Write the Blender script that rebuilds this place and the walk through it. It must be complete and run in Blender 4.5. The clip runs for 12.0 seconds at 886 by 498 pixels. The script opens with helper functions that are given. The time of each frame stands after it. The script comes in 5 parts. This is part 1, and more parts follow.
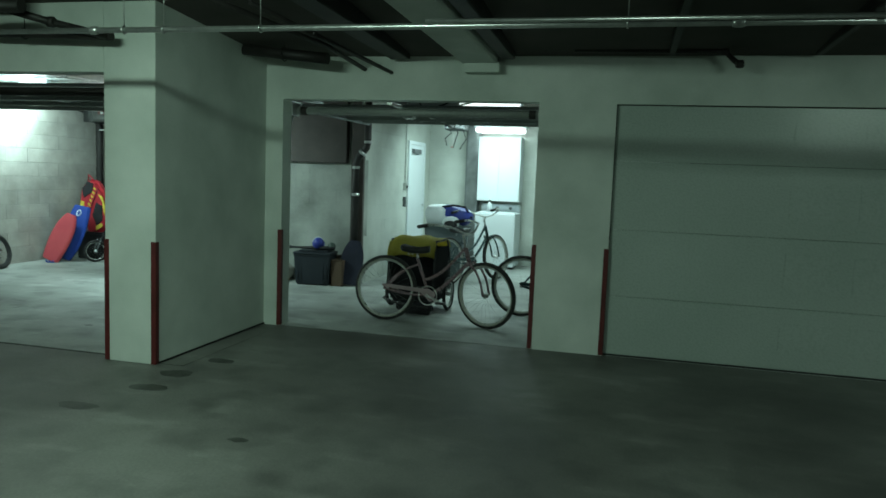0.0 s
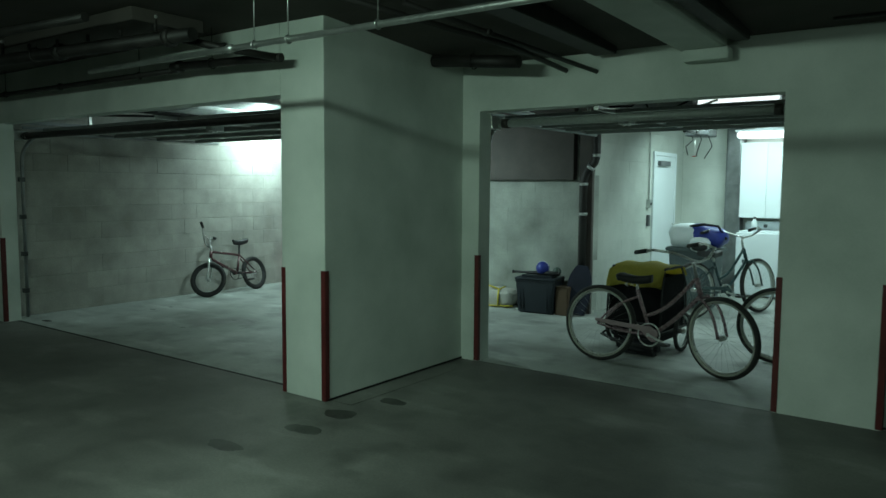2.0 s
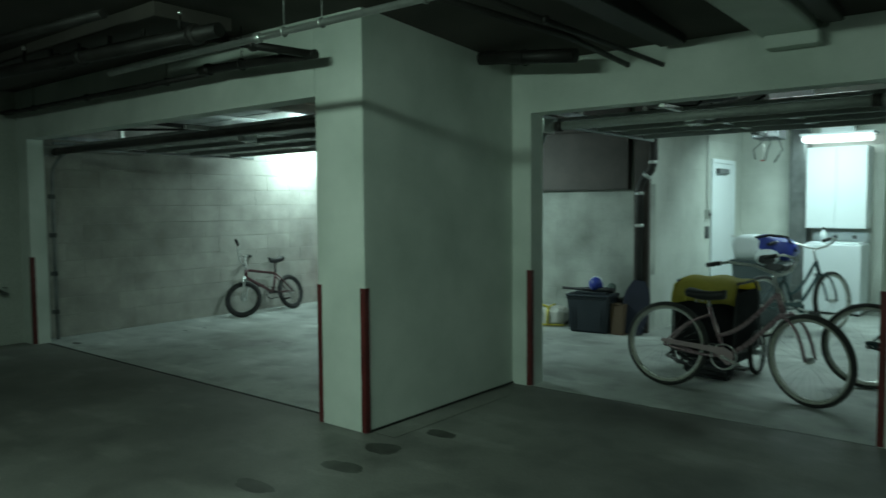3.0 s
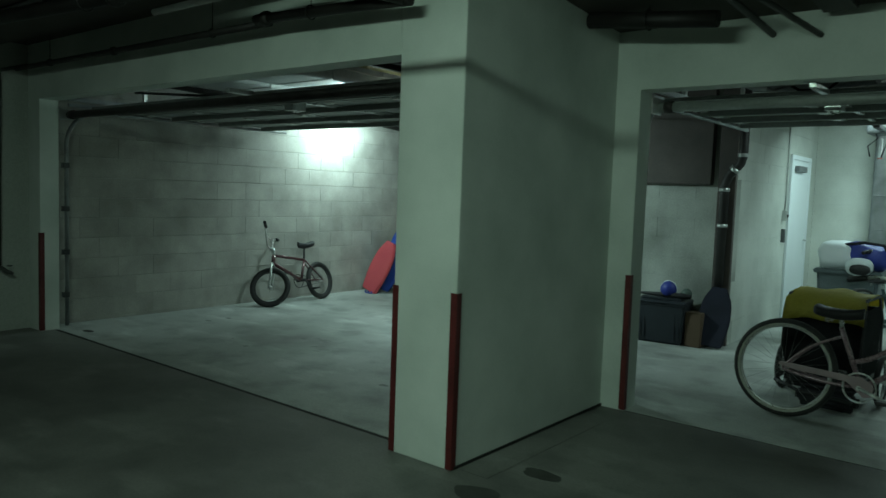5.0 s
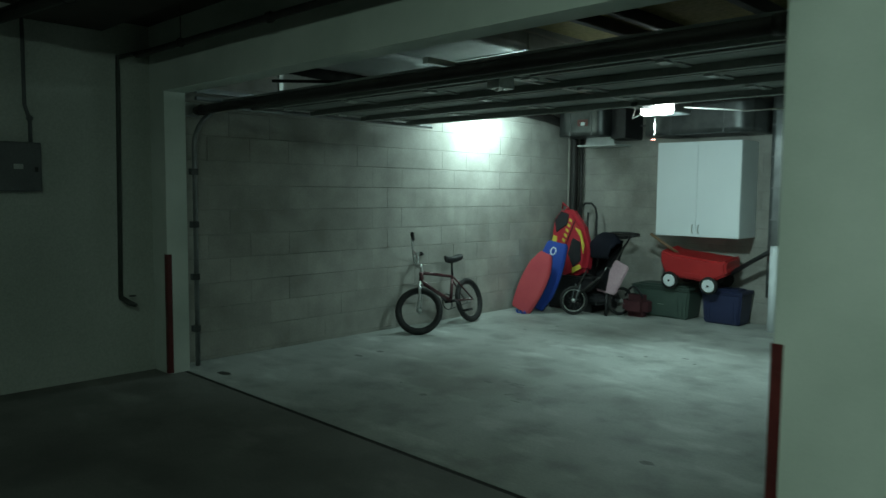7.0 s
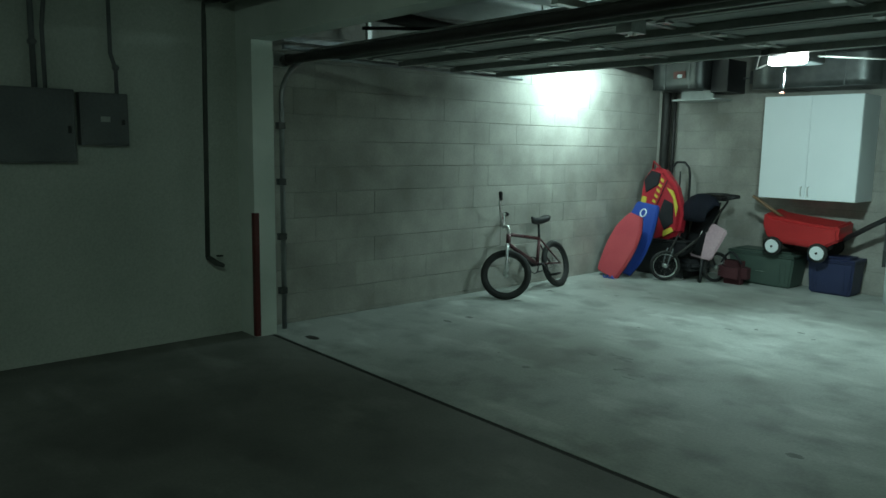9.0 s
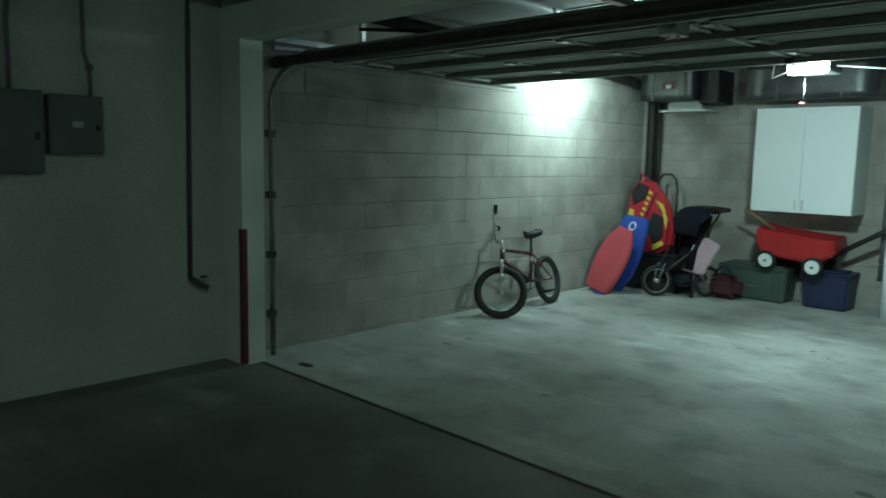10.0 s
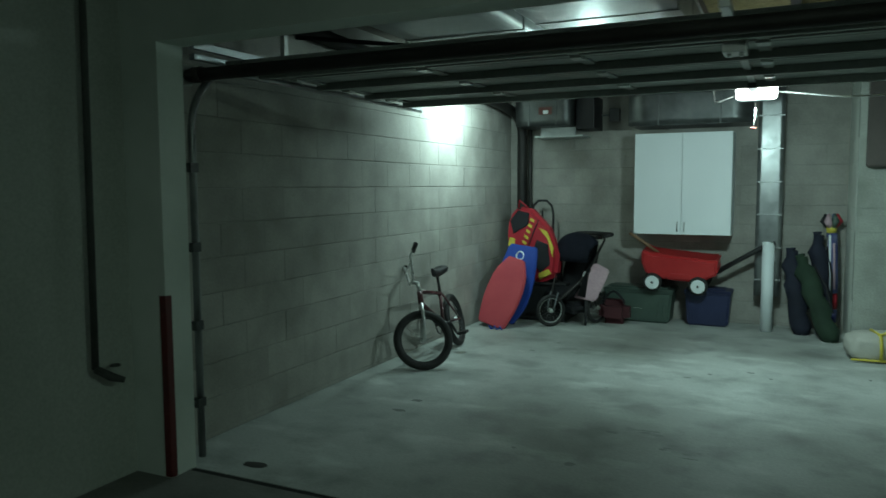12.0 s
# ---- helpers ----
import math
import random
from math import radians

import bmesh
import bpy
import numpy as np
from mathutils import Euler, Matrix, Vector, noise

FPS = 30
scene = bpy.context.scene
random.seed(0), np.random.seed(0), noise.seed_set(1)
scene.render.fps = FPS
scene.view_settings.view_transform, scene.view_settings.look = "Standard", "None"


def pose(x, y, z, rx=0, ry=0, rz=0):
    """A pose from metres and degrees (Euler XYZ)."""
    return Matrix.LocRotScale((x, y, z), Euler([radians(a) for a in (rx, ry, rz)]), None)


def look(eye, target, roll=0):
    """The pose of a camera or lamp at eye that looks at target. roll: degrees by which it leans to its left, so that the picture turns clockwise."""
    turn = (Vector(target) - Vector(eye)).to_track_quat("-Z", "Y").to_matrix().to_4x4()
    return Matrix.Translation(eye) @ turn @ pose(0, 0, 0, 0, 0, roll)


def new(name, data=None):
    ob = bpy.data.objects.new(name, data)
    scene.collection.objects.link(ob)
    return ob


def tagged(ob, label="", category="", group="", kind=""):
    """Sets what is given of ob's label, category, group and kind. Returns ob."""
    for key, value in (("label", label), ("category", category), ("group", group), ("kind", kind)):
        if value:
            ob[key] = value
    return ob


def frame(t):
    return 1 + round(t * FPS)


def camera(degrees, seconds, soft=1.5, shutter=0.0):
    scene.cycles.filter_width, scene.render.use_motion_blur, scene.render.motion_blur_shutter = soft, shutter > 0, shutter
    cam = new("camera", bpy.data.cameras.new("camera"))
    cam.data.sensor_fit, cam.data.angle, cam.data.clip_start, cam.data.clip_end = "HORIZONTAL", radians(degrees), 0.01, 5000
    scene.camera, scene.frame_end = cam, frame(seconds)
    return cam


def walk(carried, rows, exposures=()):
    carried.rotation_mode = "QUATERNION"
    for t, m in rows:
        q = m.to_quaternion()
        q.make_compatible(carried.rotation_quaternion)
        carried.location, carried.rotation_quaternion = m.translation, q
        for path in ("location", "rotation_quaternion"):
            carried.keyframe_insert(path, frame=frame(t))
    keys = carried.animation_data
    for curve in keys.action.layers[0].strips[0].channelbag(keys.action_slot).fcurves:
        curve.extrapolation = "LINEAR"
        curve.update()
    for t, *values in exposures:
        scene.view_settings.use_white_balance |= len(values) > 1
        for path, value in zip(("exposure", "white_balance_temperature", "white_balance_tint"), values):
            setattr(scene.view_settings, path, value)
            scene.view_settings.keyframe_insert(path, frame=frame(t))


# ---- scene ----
cam = camera(62.5, 12.0, shutter=0.5)
PATH = [
    (0, (0.155, 1.359, 1.517), (-0.329, 3.29, 1.317), 2.2),
    (0.5, (0.241, 1.655, 1.517), (-0.377, 3.55, 1.355), 1.9),
    (1, (0.429, 2.003, 1.515), (-0.428, 3.803, 1.347), 0.1),
    (1.5, (0.553, 2.272, 1.54), (-0.525, 3.947, 1.353), 0.2),
    (2, (0.415, 2.465, 1.537), (-0.756, 4.077, 1.367), 0.4),
    (2.5, (0.16, 2.604, 1.504), (-0.983, 4.237, 1.339), 0.9),
    (3, (0.035, 2.827, 1.468), (-1.219, 4.38, 1.347), -0.4),
    (3.5, (-0.083, 2.902, 1.497), (-1.455, 4.349, 1.345), 0.7),
    (5.5, (-1.435, 3.197, 1.448), (-2.665, 4.766, 1.291), 2.3),
    (6, (-1.924, 3.274, 1.439), (-3.231, 4.778, 1.274), 1.4),
    (6.5, (-2.31, 3.555, 1.429), (-3.77, 4.908, 1.234), 0.9),
    (7, (-2.785, 3.565, 1.442), (-4.177, 4.992, 1.286), 0.5),
    (7.5, (-3.049, 3.618, 1.439), (-4.485, 5.0, 1.278), 1.4),
    (9.5, (-3.514, 3.549, 1.446), (-4.991, 4.865, 1.152), 0.7),
    (10, (-3.87, 3.542, 1.437), (-5.253, 4.966, 1.192), 1.2),
    (10.5, (-4.228, 3.541, 1.453), (-5.462, 5.098, 1.226), 0.0),
    (11, (-4.624, 3.559, 1.465), (-5.768, 5.187, 1.264), 2.3),
    (11.5, (-5.014, 3.451, 1.486), (-5.941, 5.211, 1.282), -0.1),
    (12, (-5.429, 3.424, 1.478), (-6.283, 5.225, 1.308), -0.3),
]
walk(cam, [(t, look(eye, target, roll)) for t, eye, target, roll in PATH],
     exposures=((0.0, 0.42), (1.0, 0.24), (2.5, 0.18), (3.5, 0.14), (5.5, -0.18), (6.5, -0.36), (7.0, -0.38), (7.5, -0.32), (9.5, 0.03), (10.0, -0.02), (10.5, -0.12), (12.0, -0.40)))

# ---- light ----
world = bpy.data.worlds.new("world")
scene.world = world
world.use_nodes = True
world.node_tree.nodes["Background"].inputs[0].default_value = (0.55, 0.75, 0.65, 1)
world.node_tree.nodes["Background"].inputs[1].default_value = 0.002


def area_lamp(name, m, sx, sy, watts, colour):
    data = bpy.data.lights.new(name, "AREA")
    data.shape, data.size, data.size_y = "RECTANGLE", sx, sy
    data.energy, data.color = watts, colour
    ob = new(name, data)
    ob.matrix_world = m
    return ob


GREENISH = (0.66, 1.0, 0.80)
COOL = (0.675, 1.0, 0.95)
area_lamp("aisle_lamp", look((-2.5, 3.0, 2.60), (-2.5, 4.6, 0.0)), 1.3, 0.14, 41, GREENISH)
area_lamp("aisle_lamp", look((3.0, 3.4, 2.60), (3.0, 5.0, 0.0)), 1.3, 0.14, 14, GREENISH)
# fill lamp added out of view to brighten the aisle's side wall
area_lamp("aisle_lamp", look((-6.4, 1.2, 2.60), (-6.9, 2.4, 0.0)), 1.3, 0.14, 3.5, GREENISH)
area_lamp("wall_lamp", look((-8.00, 9.90, 2.36), (-8.457, 9.90, 2.07)), 0.70, 0.20, 45, COOL)
area_lamp("bay_lamp", look((-1.80, 10.4, 2.355), (-1.80, 10.4, 0.0)), 1.2, 0.16, 14, COOL)
area_lamp("laundry_lamp", look((-2.0, 12.6, 2.40), (-2.0, 13.3, 0.0)), 1.1, 0.2, 32, COOL)
area_lamp("opener_lamp", look((-5.67, 8.92, 2.02), (-5.67, 10.1, 0.2)), 0.28, 0.12, 41, COOL)
bulb = bpy.data.lights.new("strip_lamp", "POINT")
bulb.energy, bulb.color, bulb.shadow_soft_size = 12, COOL, 0.06
new("strip_lamp", bulb).location = (-6.70, 8.50, 2.25)

# ---- materials ----


def principled(name):
    m = bpy.data.materials.new(name)
    m.use_nodes = True
    nt = m.node_tree
    return m, nt, nt.nodes["Principled BSDF"]


def ramp_node(nt, a, b, lo=0.3, hi=0.7):
    r = nt.nodes.new("ShaderNodeValToRGB")
    r.color_ramp.elements[0].position, r.color_ramp.elements[1].position = lo, hi
    r.color_ramp.elements[0].color, r.color_ramp.elements[1].color = (*a, 1), (*b, 1)
    return r


def noise_node(nt, scale, detail=5, stretch=(1, 1, 1), world=False):
    tc = nt.nodes.new("ShaderNodeNewGeometry" if world else "ShaderNodeTexCoord")
    mp = nt.nodes.new("ShaderNodeMapping")
    mp.inputs["Scale"].default_value = stretch
    n = nt.nodes.new("ShaderNodeTexNoise")
    n.inputs["Scale"].default_value, n.inputs["Detail"].default_value = scale, detail
    nt.links.new(tc.outputs["Position" if world else "Object"], mp.inputs["Vector"])
    nt.links.new(mp.outputs["Vector"], n.inputs["Vector"])
    return n


def surface(name, dark, light, rough=0.6, metal=0.0, big=1.2, fine=40.0, fine_amount=0.25, bump=0.15, bump_dist=0.004,
            stretch=(1, 1, 1), per_piece=0.0, coat=0.0):
    """Two scales of colour variation, roughness variation and a fine bump."""
    m, nt, b = principled(name)
    n1, n2 = noise_node(nt, big, 6, stretch, per_piece > 0), noise_node(nt, fine, 4, stretch, per_piece > 0)
    r = ramp_node(nt, dark, light, 0.32, 0.68)
    nt.links.new(n1.outputs["Fac"], r.inputs["Fac"])
    mix = nt.nodes.new("ShaderNodeMix")
    mix.data_type, mix.blend_type = "RGBA", "OVERLAY"
    mix.inputs["Factor"].default_value = fine_amount
    nt.links.new(r.outputs["Color"], mix.inputs["A"])
    nt.links.new(n2.outputs["Fac"], mix.inputs["B"])
    last = mix.outputs["Result"]
    if per_piece:
        info = nt.nodes.new("ShaderNodeObjectInfo")
        mr = nt.nodes.new("ShaderNodeMapRange")
        mr.inputs["To Min"].default_value, mr.inputs["To Max"].default_value = 1 - per_piece, 1 + per_piece
        nt.links.new(info.outputs["Random"], mr.inputs["Value"])
        hsv = nt.nodes.new("ShaderNodeHueSaturation")
        nt.links.new(mr.outputs["Result"], hsv.inputs["Value"])
        nt.links.new(last, hsv.inputs["Color"])
        last = hsv.outputs["Color"]
    nt.links.new(last, b.inputs["Base Color"])
    rr = nt.nodes.new("ShaderNodeMapRange")
    rr.inputs["To Min"].default_value, rr.inputs["To Max"].default_value = max(0.03, rough - 0.12), min(1, rough + 0.12)
    nt.links.new(n2.outputs["Fac"], rr.inputs["Value"])
    nt.links.new(rr.outputs["Result"], b.inputs["Roughness"])
    b.inputs["Metallic"].default_value = metal
    b.inputs["Coat Weight"].default_value = coat
    if bump:
        bp = nt.nodes.new("ShaderNodeBump")
        bp.inputs["Strength"].default_value, bp.inputs["Distance"].default_value = bump, bump_dist
        nt.links.new(n2.outputs["Fac"], bp.inputs["Height"])
        nt.links.new(bp.outputs["Normal"], b.inputs["Normal"])
    return m


def glow(name, colour, strength):
    m, nt, b = principled(name)
    b.inputs["Base Color"].default_value = (0.9, 0.9, 0.9, 1)
    b.inputs["Emission Color"].default_value = (*colour, 1)
    b.inputs["Emission Strength"].default_value = strength
    return m


def concrete(name, dark, light, rough):
    """Trowelled slab: broad tone patches, wheel-dirt blotches, scattered dark spots and light scuffs."""
    m, nt, b = principled(name)
    n1, n2, n3, n4 = noise_node(nt, 0.55, 6), noise_node(nt, 3.2, 8), noise_node(nt, 60, 3), noise_node(nt, 1.6, 10, (1, 2.2, 1))
    r1 = ramp_node(nt, dark, light, 0.33, 0.66)
    nt.links.new(n1.outputs["Fac"], r1.inputs["Fac"])
    r2 = ramp_node(nt, (0.55, 0.55, 0.55), (1, 1, 1), 0.30, 0.52)
    nt.links.new(n2.outputs["Fac"], r2.inputs["Fac"])
    r4 = ramp_node(nt, (1, 1, 1), (1.35, 1.35, 1.35), 0.56, 0.70)
    nt.links.new(n4.outputs["Fac"], r4.inputs["Fac"])
    last = r1.outputs["Color"]
    for n, fac in ((r2, 0.8), (r4, 1.0)):
        mx = nt.nodes.new("ShaderNodeMix")
        mx.data_type, mx.blend_type = "RGBA", "MULTIPLY"
        mx.inputs["Factor"].default_value = fac
        nt.links.new(last, mx.inputs["A"])
        nt.links.new(n.outputs["Color"], mx.inputs["B"])
        last = mx.outputs["Result"]
    mx = nt.nodes.new("ShaderNodeMix")
    mx.data_type, mx.blend_type = "RGBA", "OVERLAY"
    mx.inputs["Factor"].default_value = 0.25
    nt.links.new(last, mx.inputs["A"])
    nt.links.new(n3.outputs["Fac"], mx.inputs["B"])
    nt.links.new(mx.outputs["Result"], b.inputs["Base Color"])
    rr = nt.nodes.new("ShaderNodeMapRange")
    rr.inputs["To Min"].default_value, rr.inputs["To Max"].default_value = rough - 0.15, rough + 0.15
    nt.links.new(n2.outputs["Fac"], rr.inputs["Value"])
    nt.links.new(rr.outputs["Result"], b.inputs["Roughness"])
    bp = nt.nodes.new("ShaderNodeBump")
    bp.inputs["Strength"].default_value, bp.inputs["Distance"].default_value = 0.2, 0.003
    nt.links.new(n3.outputs["Fac"], bp.inputs["Height"])
    nt.links.new(bp.outputs["Normal"], b.inputs["Normal"])
    return m


# same concrete as the garage slab: dirtier, with the aisle's dimness in its colour
M_AISLE = concrete("aisle_concrete", (0.068, 0.068, 0.061), (0.205, 0.205, 0.191), 0.55)
M_SIDE = surface("grey_wall_paint", (0.37, 0.40, 0.36), (0.49, 0.52, 0.48), 0.8, big=0.8, fine=70, fine_amount=0.25, bump=0.25)
M_SLAB = concrete("garage_concrete", (0.215, 0.227, 0.208), (0.505, 0.535, 0.512), 0.60)
M_PAINT = surface("white_wall_paint", (0.53, 0.59, 0.54), (0.73, 0.78, 0.73), 0.75, big=1.6, fine=90, fine_amount=0.12, bump=0.12)
M_BLOCK = surface("bare_block", (0.262, 0.254, 0.230), (0.385, 0.374, 0.342), 0.9, big=3.0, fine=60, fine_amount=0.18, bump=0.25, per_piece=0.07)
M_MORTAR = surface("mortar", (0.23, 0.225, 0.205), (0.37, 0.36, 0.335), 0.95, fine=150, bump=0.3)
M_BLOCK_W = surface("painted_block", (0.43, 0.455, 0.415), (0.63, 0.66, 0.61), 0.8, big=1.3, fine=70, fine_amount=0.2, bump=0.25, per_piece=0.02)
# store front: dusty paint, with the shade lying on it mixed into the colour
M_BLOCK_D = surface("dusty_shaded_block", (0.20, 0.213, 0.19), (0.44, 0.462, 0.42), 0.85, big=1.8, fine=70, fine_amount=0.3, bump=0.3, per_piece=0.03)
M_MORTAR_W = surface("painted_mortar", (0.47, 0.50, 0.455), (0.59, 0.62, 0.57), 0.9, fine=150, bump=0.3)
# lack of light under the aisle ceiling is put into this darker colour
M_CEIL = surface("unlit_soffit", (0.045, 0.040, 0.035), (0.075, 0.067, 0.058), 0.9, big=1.5, fine=60, bump=0.4)
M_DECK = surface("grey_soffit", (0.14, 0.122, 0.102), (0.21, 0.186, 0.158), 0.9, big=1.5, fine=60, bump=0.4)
M_RED = surface("red_guard_paint", (0.085, 0.013, 0.013), (0.15, 0.022, 0.021), 0.5, big=3, fine=60, fine_amount=0.3, bump=0.1)
M_GALV = surface("galvanised_steel", (0.45, 0.47, 0.46), (0.62, 0.64, 0.62), 0.35, 0.9, big=6, fine=50, bump=0.05)
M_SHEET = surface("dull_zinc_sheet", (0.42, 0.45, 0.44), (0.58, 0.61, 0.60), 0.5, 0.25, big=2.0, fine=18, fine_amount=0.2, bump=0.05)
# zinc darkened in colour for the weak light on the back wall
M_DIMSHEET = surface("dim_zinc_sheet", (0.055, 0.058, 0.058), (0.12, 0.127, 0.126), 0.38, 0.7, big=3.0, fine=14, fine_amount=0.3, bump=0.08)
M_RISER = surface("grey_zinc_sheet", (0.17, 0.18, 0.182), (0.30, 0.315, 0.315), 0.34, 0.7, big=3.0, fine=10, fine_amount=0.3, bump=0.15)
M_PIPEGREY = surface("dusty_iron", (0.045, 0.05, 0.046), (0.08, 0.088, 0.08), 0.7, big=4, fine=50)
M_FOIL = surface("sheet_metal_duct", (0.22, 0.24, 0.245), (0.34, 0.36, 0.36), 0.36, 0.85, big=2.5, fine=18, fine_amount=0.1, bump=0.02)
M_BLACKPIPE = surface("black_iron_pipe", (0.012, 0.011, 0.010), (0.03, 0.027, 0.025), 0.55, 0.2, big=5, fine=80)
M_BROWN = surface("brown_post_paint", (0.055, 0.045, 0.040), (0.085, 0.07, 0.062), 0.7, big=3, fine=60)
M_DOORBACK = surface("door_back_steel", (0.24, 0.26, 0.245), (0.33, 0.35, 0.33), 0.55, 0.2, big=1.5, fine=40, bump=0.05)
M_DOORFACE = surface("door_front_enamel", (0.42, 0.49, 0.45), (0.50, 0.57, 0.53), 0.28, big=0.7, fine=70, fine_amount=0.08, bump=0.04)
M_GREYBOX = surface("grey_panel_enamel", (0.10, 0.11, 0.115), (0.14, 0.15, 0.155), 0.5, big=3, fine=60, bump=0.05)
M_WHITE = surface("white_melamine", (0.74, 0.79, 0.815), (0.80, 0.85, 0.875), 0.45, big=1, fine=60, fine_amount=0.05, bump=0.02)
M_CHROME = surface("chrome", (0.62, 0.63, 0.62), (0.75, 0.76, 0.75), 0.30, 1.0, big=8, fine=60, bump=0.02)
M_BLACK = surface("black_plastic", (0.010, 0.010, 0.011), (0.022, 0.022, 0.024), 0.5, big=4, fine=80)
M_RUBBER = surface("tyre_rubber", (0.010, 0.010, 0.010), (0.024, 0.024, 0.023), 0.75, big=6, fine=90, bump=0.3)
# dirt in joints and at wall feet; also the painted shade over the closed door
M_GAP = surface("dirt_and_gap_shade", (0.015, 0.015, 0.014), (0.03, 0.03, 0.028), 0.95)

# ---- shapes ----


def box(bm, x0, x1, y0, y1, z0, z1, bevel=0.0):
    vs = bmesh.ops.create_cube(bm, size=1.0)["verts"]
    for v in vs:
        v.co = Vector((x0 + (v.co.x + 0.5) * (x1 - x0), y0 + (v.co.y + 0.5) * (y1 - y0), z0 + (v.co.z + 0.5) * (z1 - z0)))
    if bevel:
        es = list({e for v in vs for e in v.link_edges})
        bmesh.ops.bevel(bm, geom=es, offset=bevel, segments=2, affect="EDGES", profile=0.6)
    return bm


def boxed(x0, x1, y0, y1, z0, z1, bevel=0.0):
    return box(bmesh.new(), x0, x1, y0, y1, z0, z1, bevel)


def tube(bm, pts, r, seg=10, closed=False, cap=True):
    """A round bar swept along the points; r may be a list, one for each point."""
    pts = [Vector(p) for p in pts]
    n = len(pts)
    rs = r if isinstance(r, (list, tuple)) else [r] * n
    rings, ref = [], None
    for i, p in enumerate(pts):
        a = pts[(i - 1) % n] if (closed or i) else p
        b = pts[(i + 1) % n] if (closed or i < n - 1) else p
        d = (b - a).normalized()
        if ref is None:
            ref = d.orthogonal().normalized()
        ref = (ref - d * ref.dot(d)).normalized()
        w = d.cross(ref)
        rings.append([bm.verts.new(p + rs[i] * (math.cos(2 * math.pi * k / seg) * ref + math.sin(2 * math.pi * k / seg) * w)) for k in range(seg)])
    for i in range(n if closed else n - 1):
        a, b = rings[i], rings[(i + 1) % n]
        if closed and i == n - 1:
            off = min(range(seg), key=lambda o: (a[0].co - b[o].co).length)
            b = b[off:] + b[:off]
        for k in range(seg):
            f = bm.faces.new((a[k], a[(k + 1) % seg], b[(k + 1) % seg], b[k]))
            f.smooth = True
    if cap and not closed:
        bm.faces.new(list(reversed(rings[0])))
        bm.faces.new(rings[-1])
    return bm


def tubed(pts, r, seg=10, closed=False):
    return tube(bmesh.new(), pts, r, seg, closed)


def ring_pts(c, R, axis="y", n=40, a0=0.0, a1=360.0):
    out = []
    steps = n if a1 - a0 >= 360 else n + 1
    for i in range(steps):
        a = radians(a0 + (a1 - a0) * i / n)
        u, v = R * math.cos(a), R * math.sin(a)
        out.append({"y": (c[0] + u, c[1], c[2] + v), "x": (c[0], c[1] + u, c[2] + v), "z": (c[0] + u, c[1] + v, c[2])}[axis])
    return out


def slab(outline, thick, axis="y"):
    """A plate from a 2D outline (u, v), extruded by thick along the axis, centred on zero."""
    bm = bmesh.new()
    put = {"y": lambda u, v, w: (u, w, v), "x": lambda u, v, w: (w, u, v), "z": lambda u, v, w: (u, v, w)}[axis]
    a = [bm.verts.new(put(u, v, -thick / 2)) for u, v in outline]
    b = [bm.verts.new(put(u, v, thick / 2)) for u, v in outline]
    n = len(outline)
    bm.faces.new(a)
    bm.faces.new(list(reversed(b)))
    for i in range(n):
        bm.faces.new((a[i], b[i], b[(i + 1) % n], a[(i + 1) % n]))
    bmesh.ops.recalc_face_normals(bm, faces=bm.faces)
    return bm


def softened(bm, width, seg=2):
    bmesh.ops.bevel(bm, geom=[e for e in bm.edges if e.calc_face_angle(0) > 0.6], offset=width, segments=seg, affect="EDGES")
    return bm


def turned(bm, m):
    bmesh.ops.transform(bm, matrix=m, verts=bm.verts)
    return bm


def part(name, bm, material, parent=None, label=""):
    me = bpy.data.meshes.new(name)
    bm.to_mesh(me)
    bm.free()
    me.materials.append(material)
    ob = new(name, me)
    if parent:
        ob.parent = parent
    if label:
        tagged(ob, label)
    return ob


def thing(name, m, label, category, group=""):
    ob = new(name)
    ob.empty_display_size = 0.1
    ob.matrix_world = m
    return tagged(ob, label, category, group)


def structure(name, bm, material, label, category):
    return tagged(part(name, bm, material), label, category, kind="structure")


# ---- setting: floor, walls, ceilings ----
XW, YA, YB, XS = -8.48, 6.10, 7.795, -3.25     # side wall, front of wide bay, front of narrow bay, side of the pier
YBACK, TOP, XL = 11.79, 2.70, -3.69

structure("floor_aisle", boxed(-8.75, 7.2, -5.2, 6.22, -0.2, 0.0), M_AISLE, "stained concrete garage aisle floor, darkened for dim light", "floor")
structure("floor_aisle_recess", boxed(XS - 0.2, 7.2, 6.22, 7.80, -0.2, 0.0), M_AISLE, "concrete floor before the narrow bays, darkened for dim light", "floor")
structure("floor_garage_wide", boxed(-8.75, XS - 0.2, 6.26, 14.2, -0.2, 0.0), M_SLAB, "pale scuffed concrete floor of the wide bay", "floor")
structure("floor_garage_narrow", boxed(XS - 0.2, 7.2, 7.82, 14.2, -0.2, 0.0), M_SLAB, "pale scuffed concrete floor of the narrow bay", "floor")
structure("floor_joint_wide", boxed(-8.75, XS - 0.2, 6.2205, 6.2595, -0.2, -0.004), M_GAP, "dark dirty joint across the wide bay mouth", "floor joint")
structure("floor_joint_narrow", boxed(XS - 0.2, 7.2, 7.80, 7.82, -0.2, -0.003), M_GAP, "dark dirty joint across the narrow bay mouth", "floor joint")

structure("wall_west", boxed(XW - 0.2, XW, -5.2, 6.27, 0.0, TOP), M_SIDE, "grey painted concrete side wall of the aisle", "wall")
structure("wall_south", boxed(-8.75, 7.2, -5.4, -5.2, 0.0, TOP), M_PAINT, "painted wall behind the aisle", "wall")
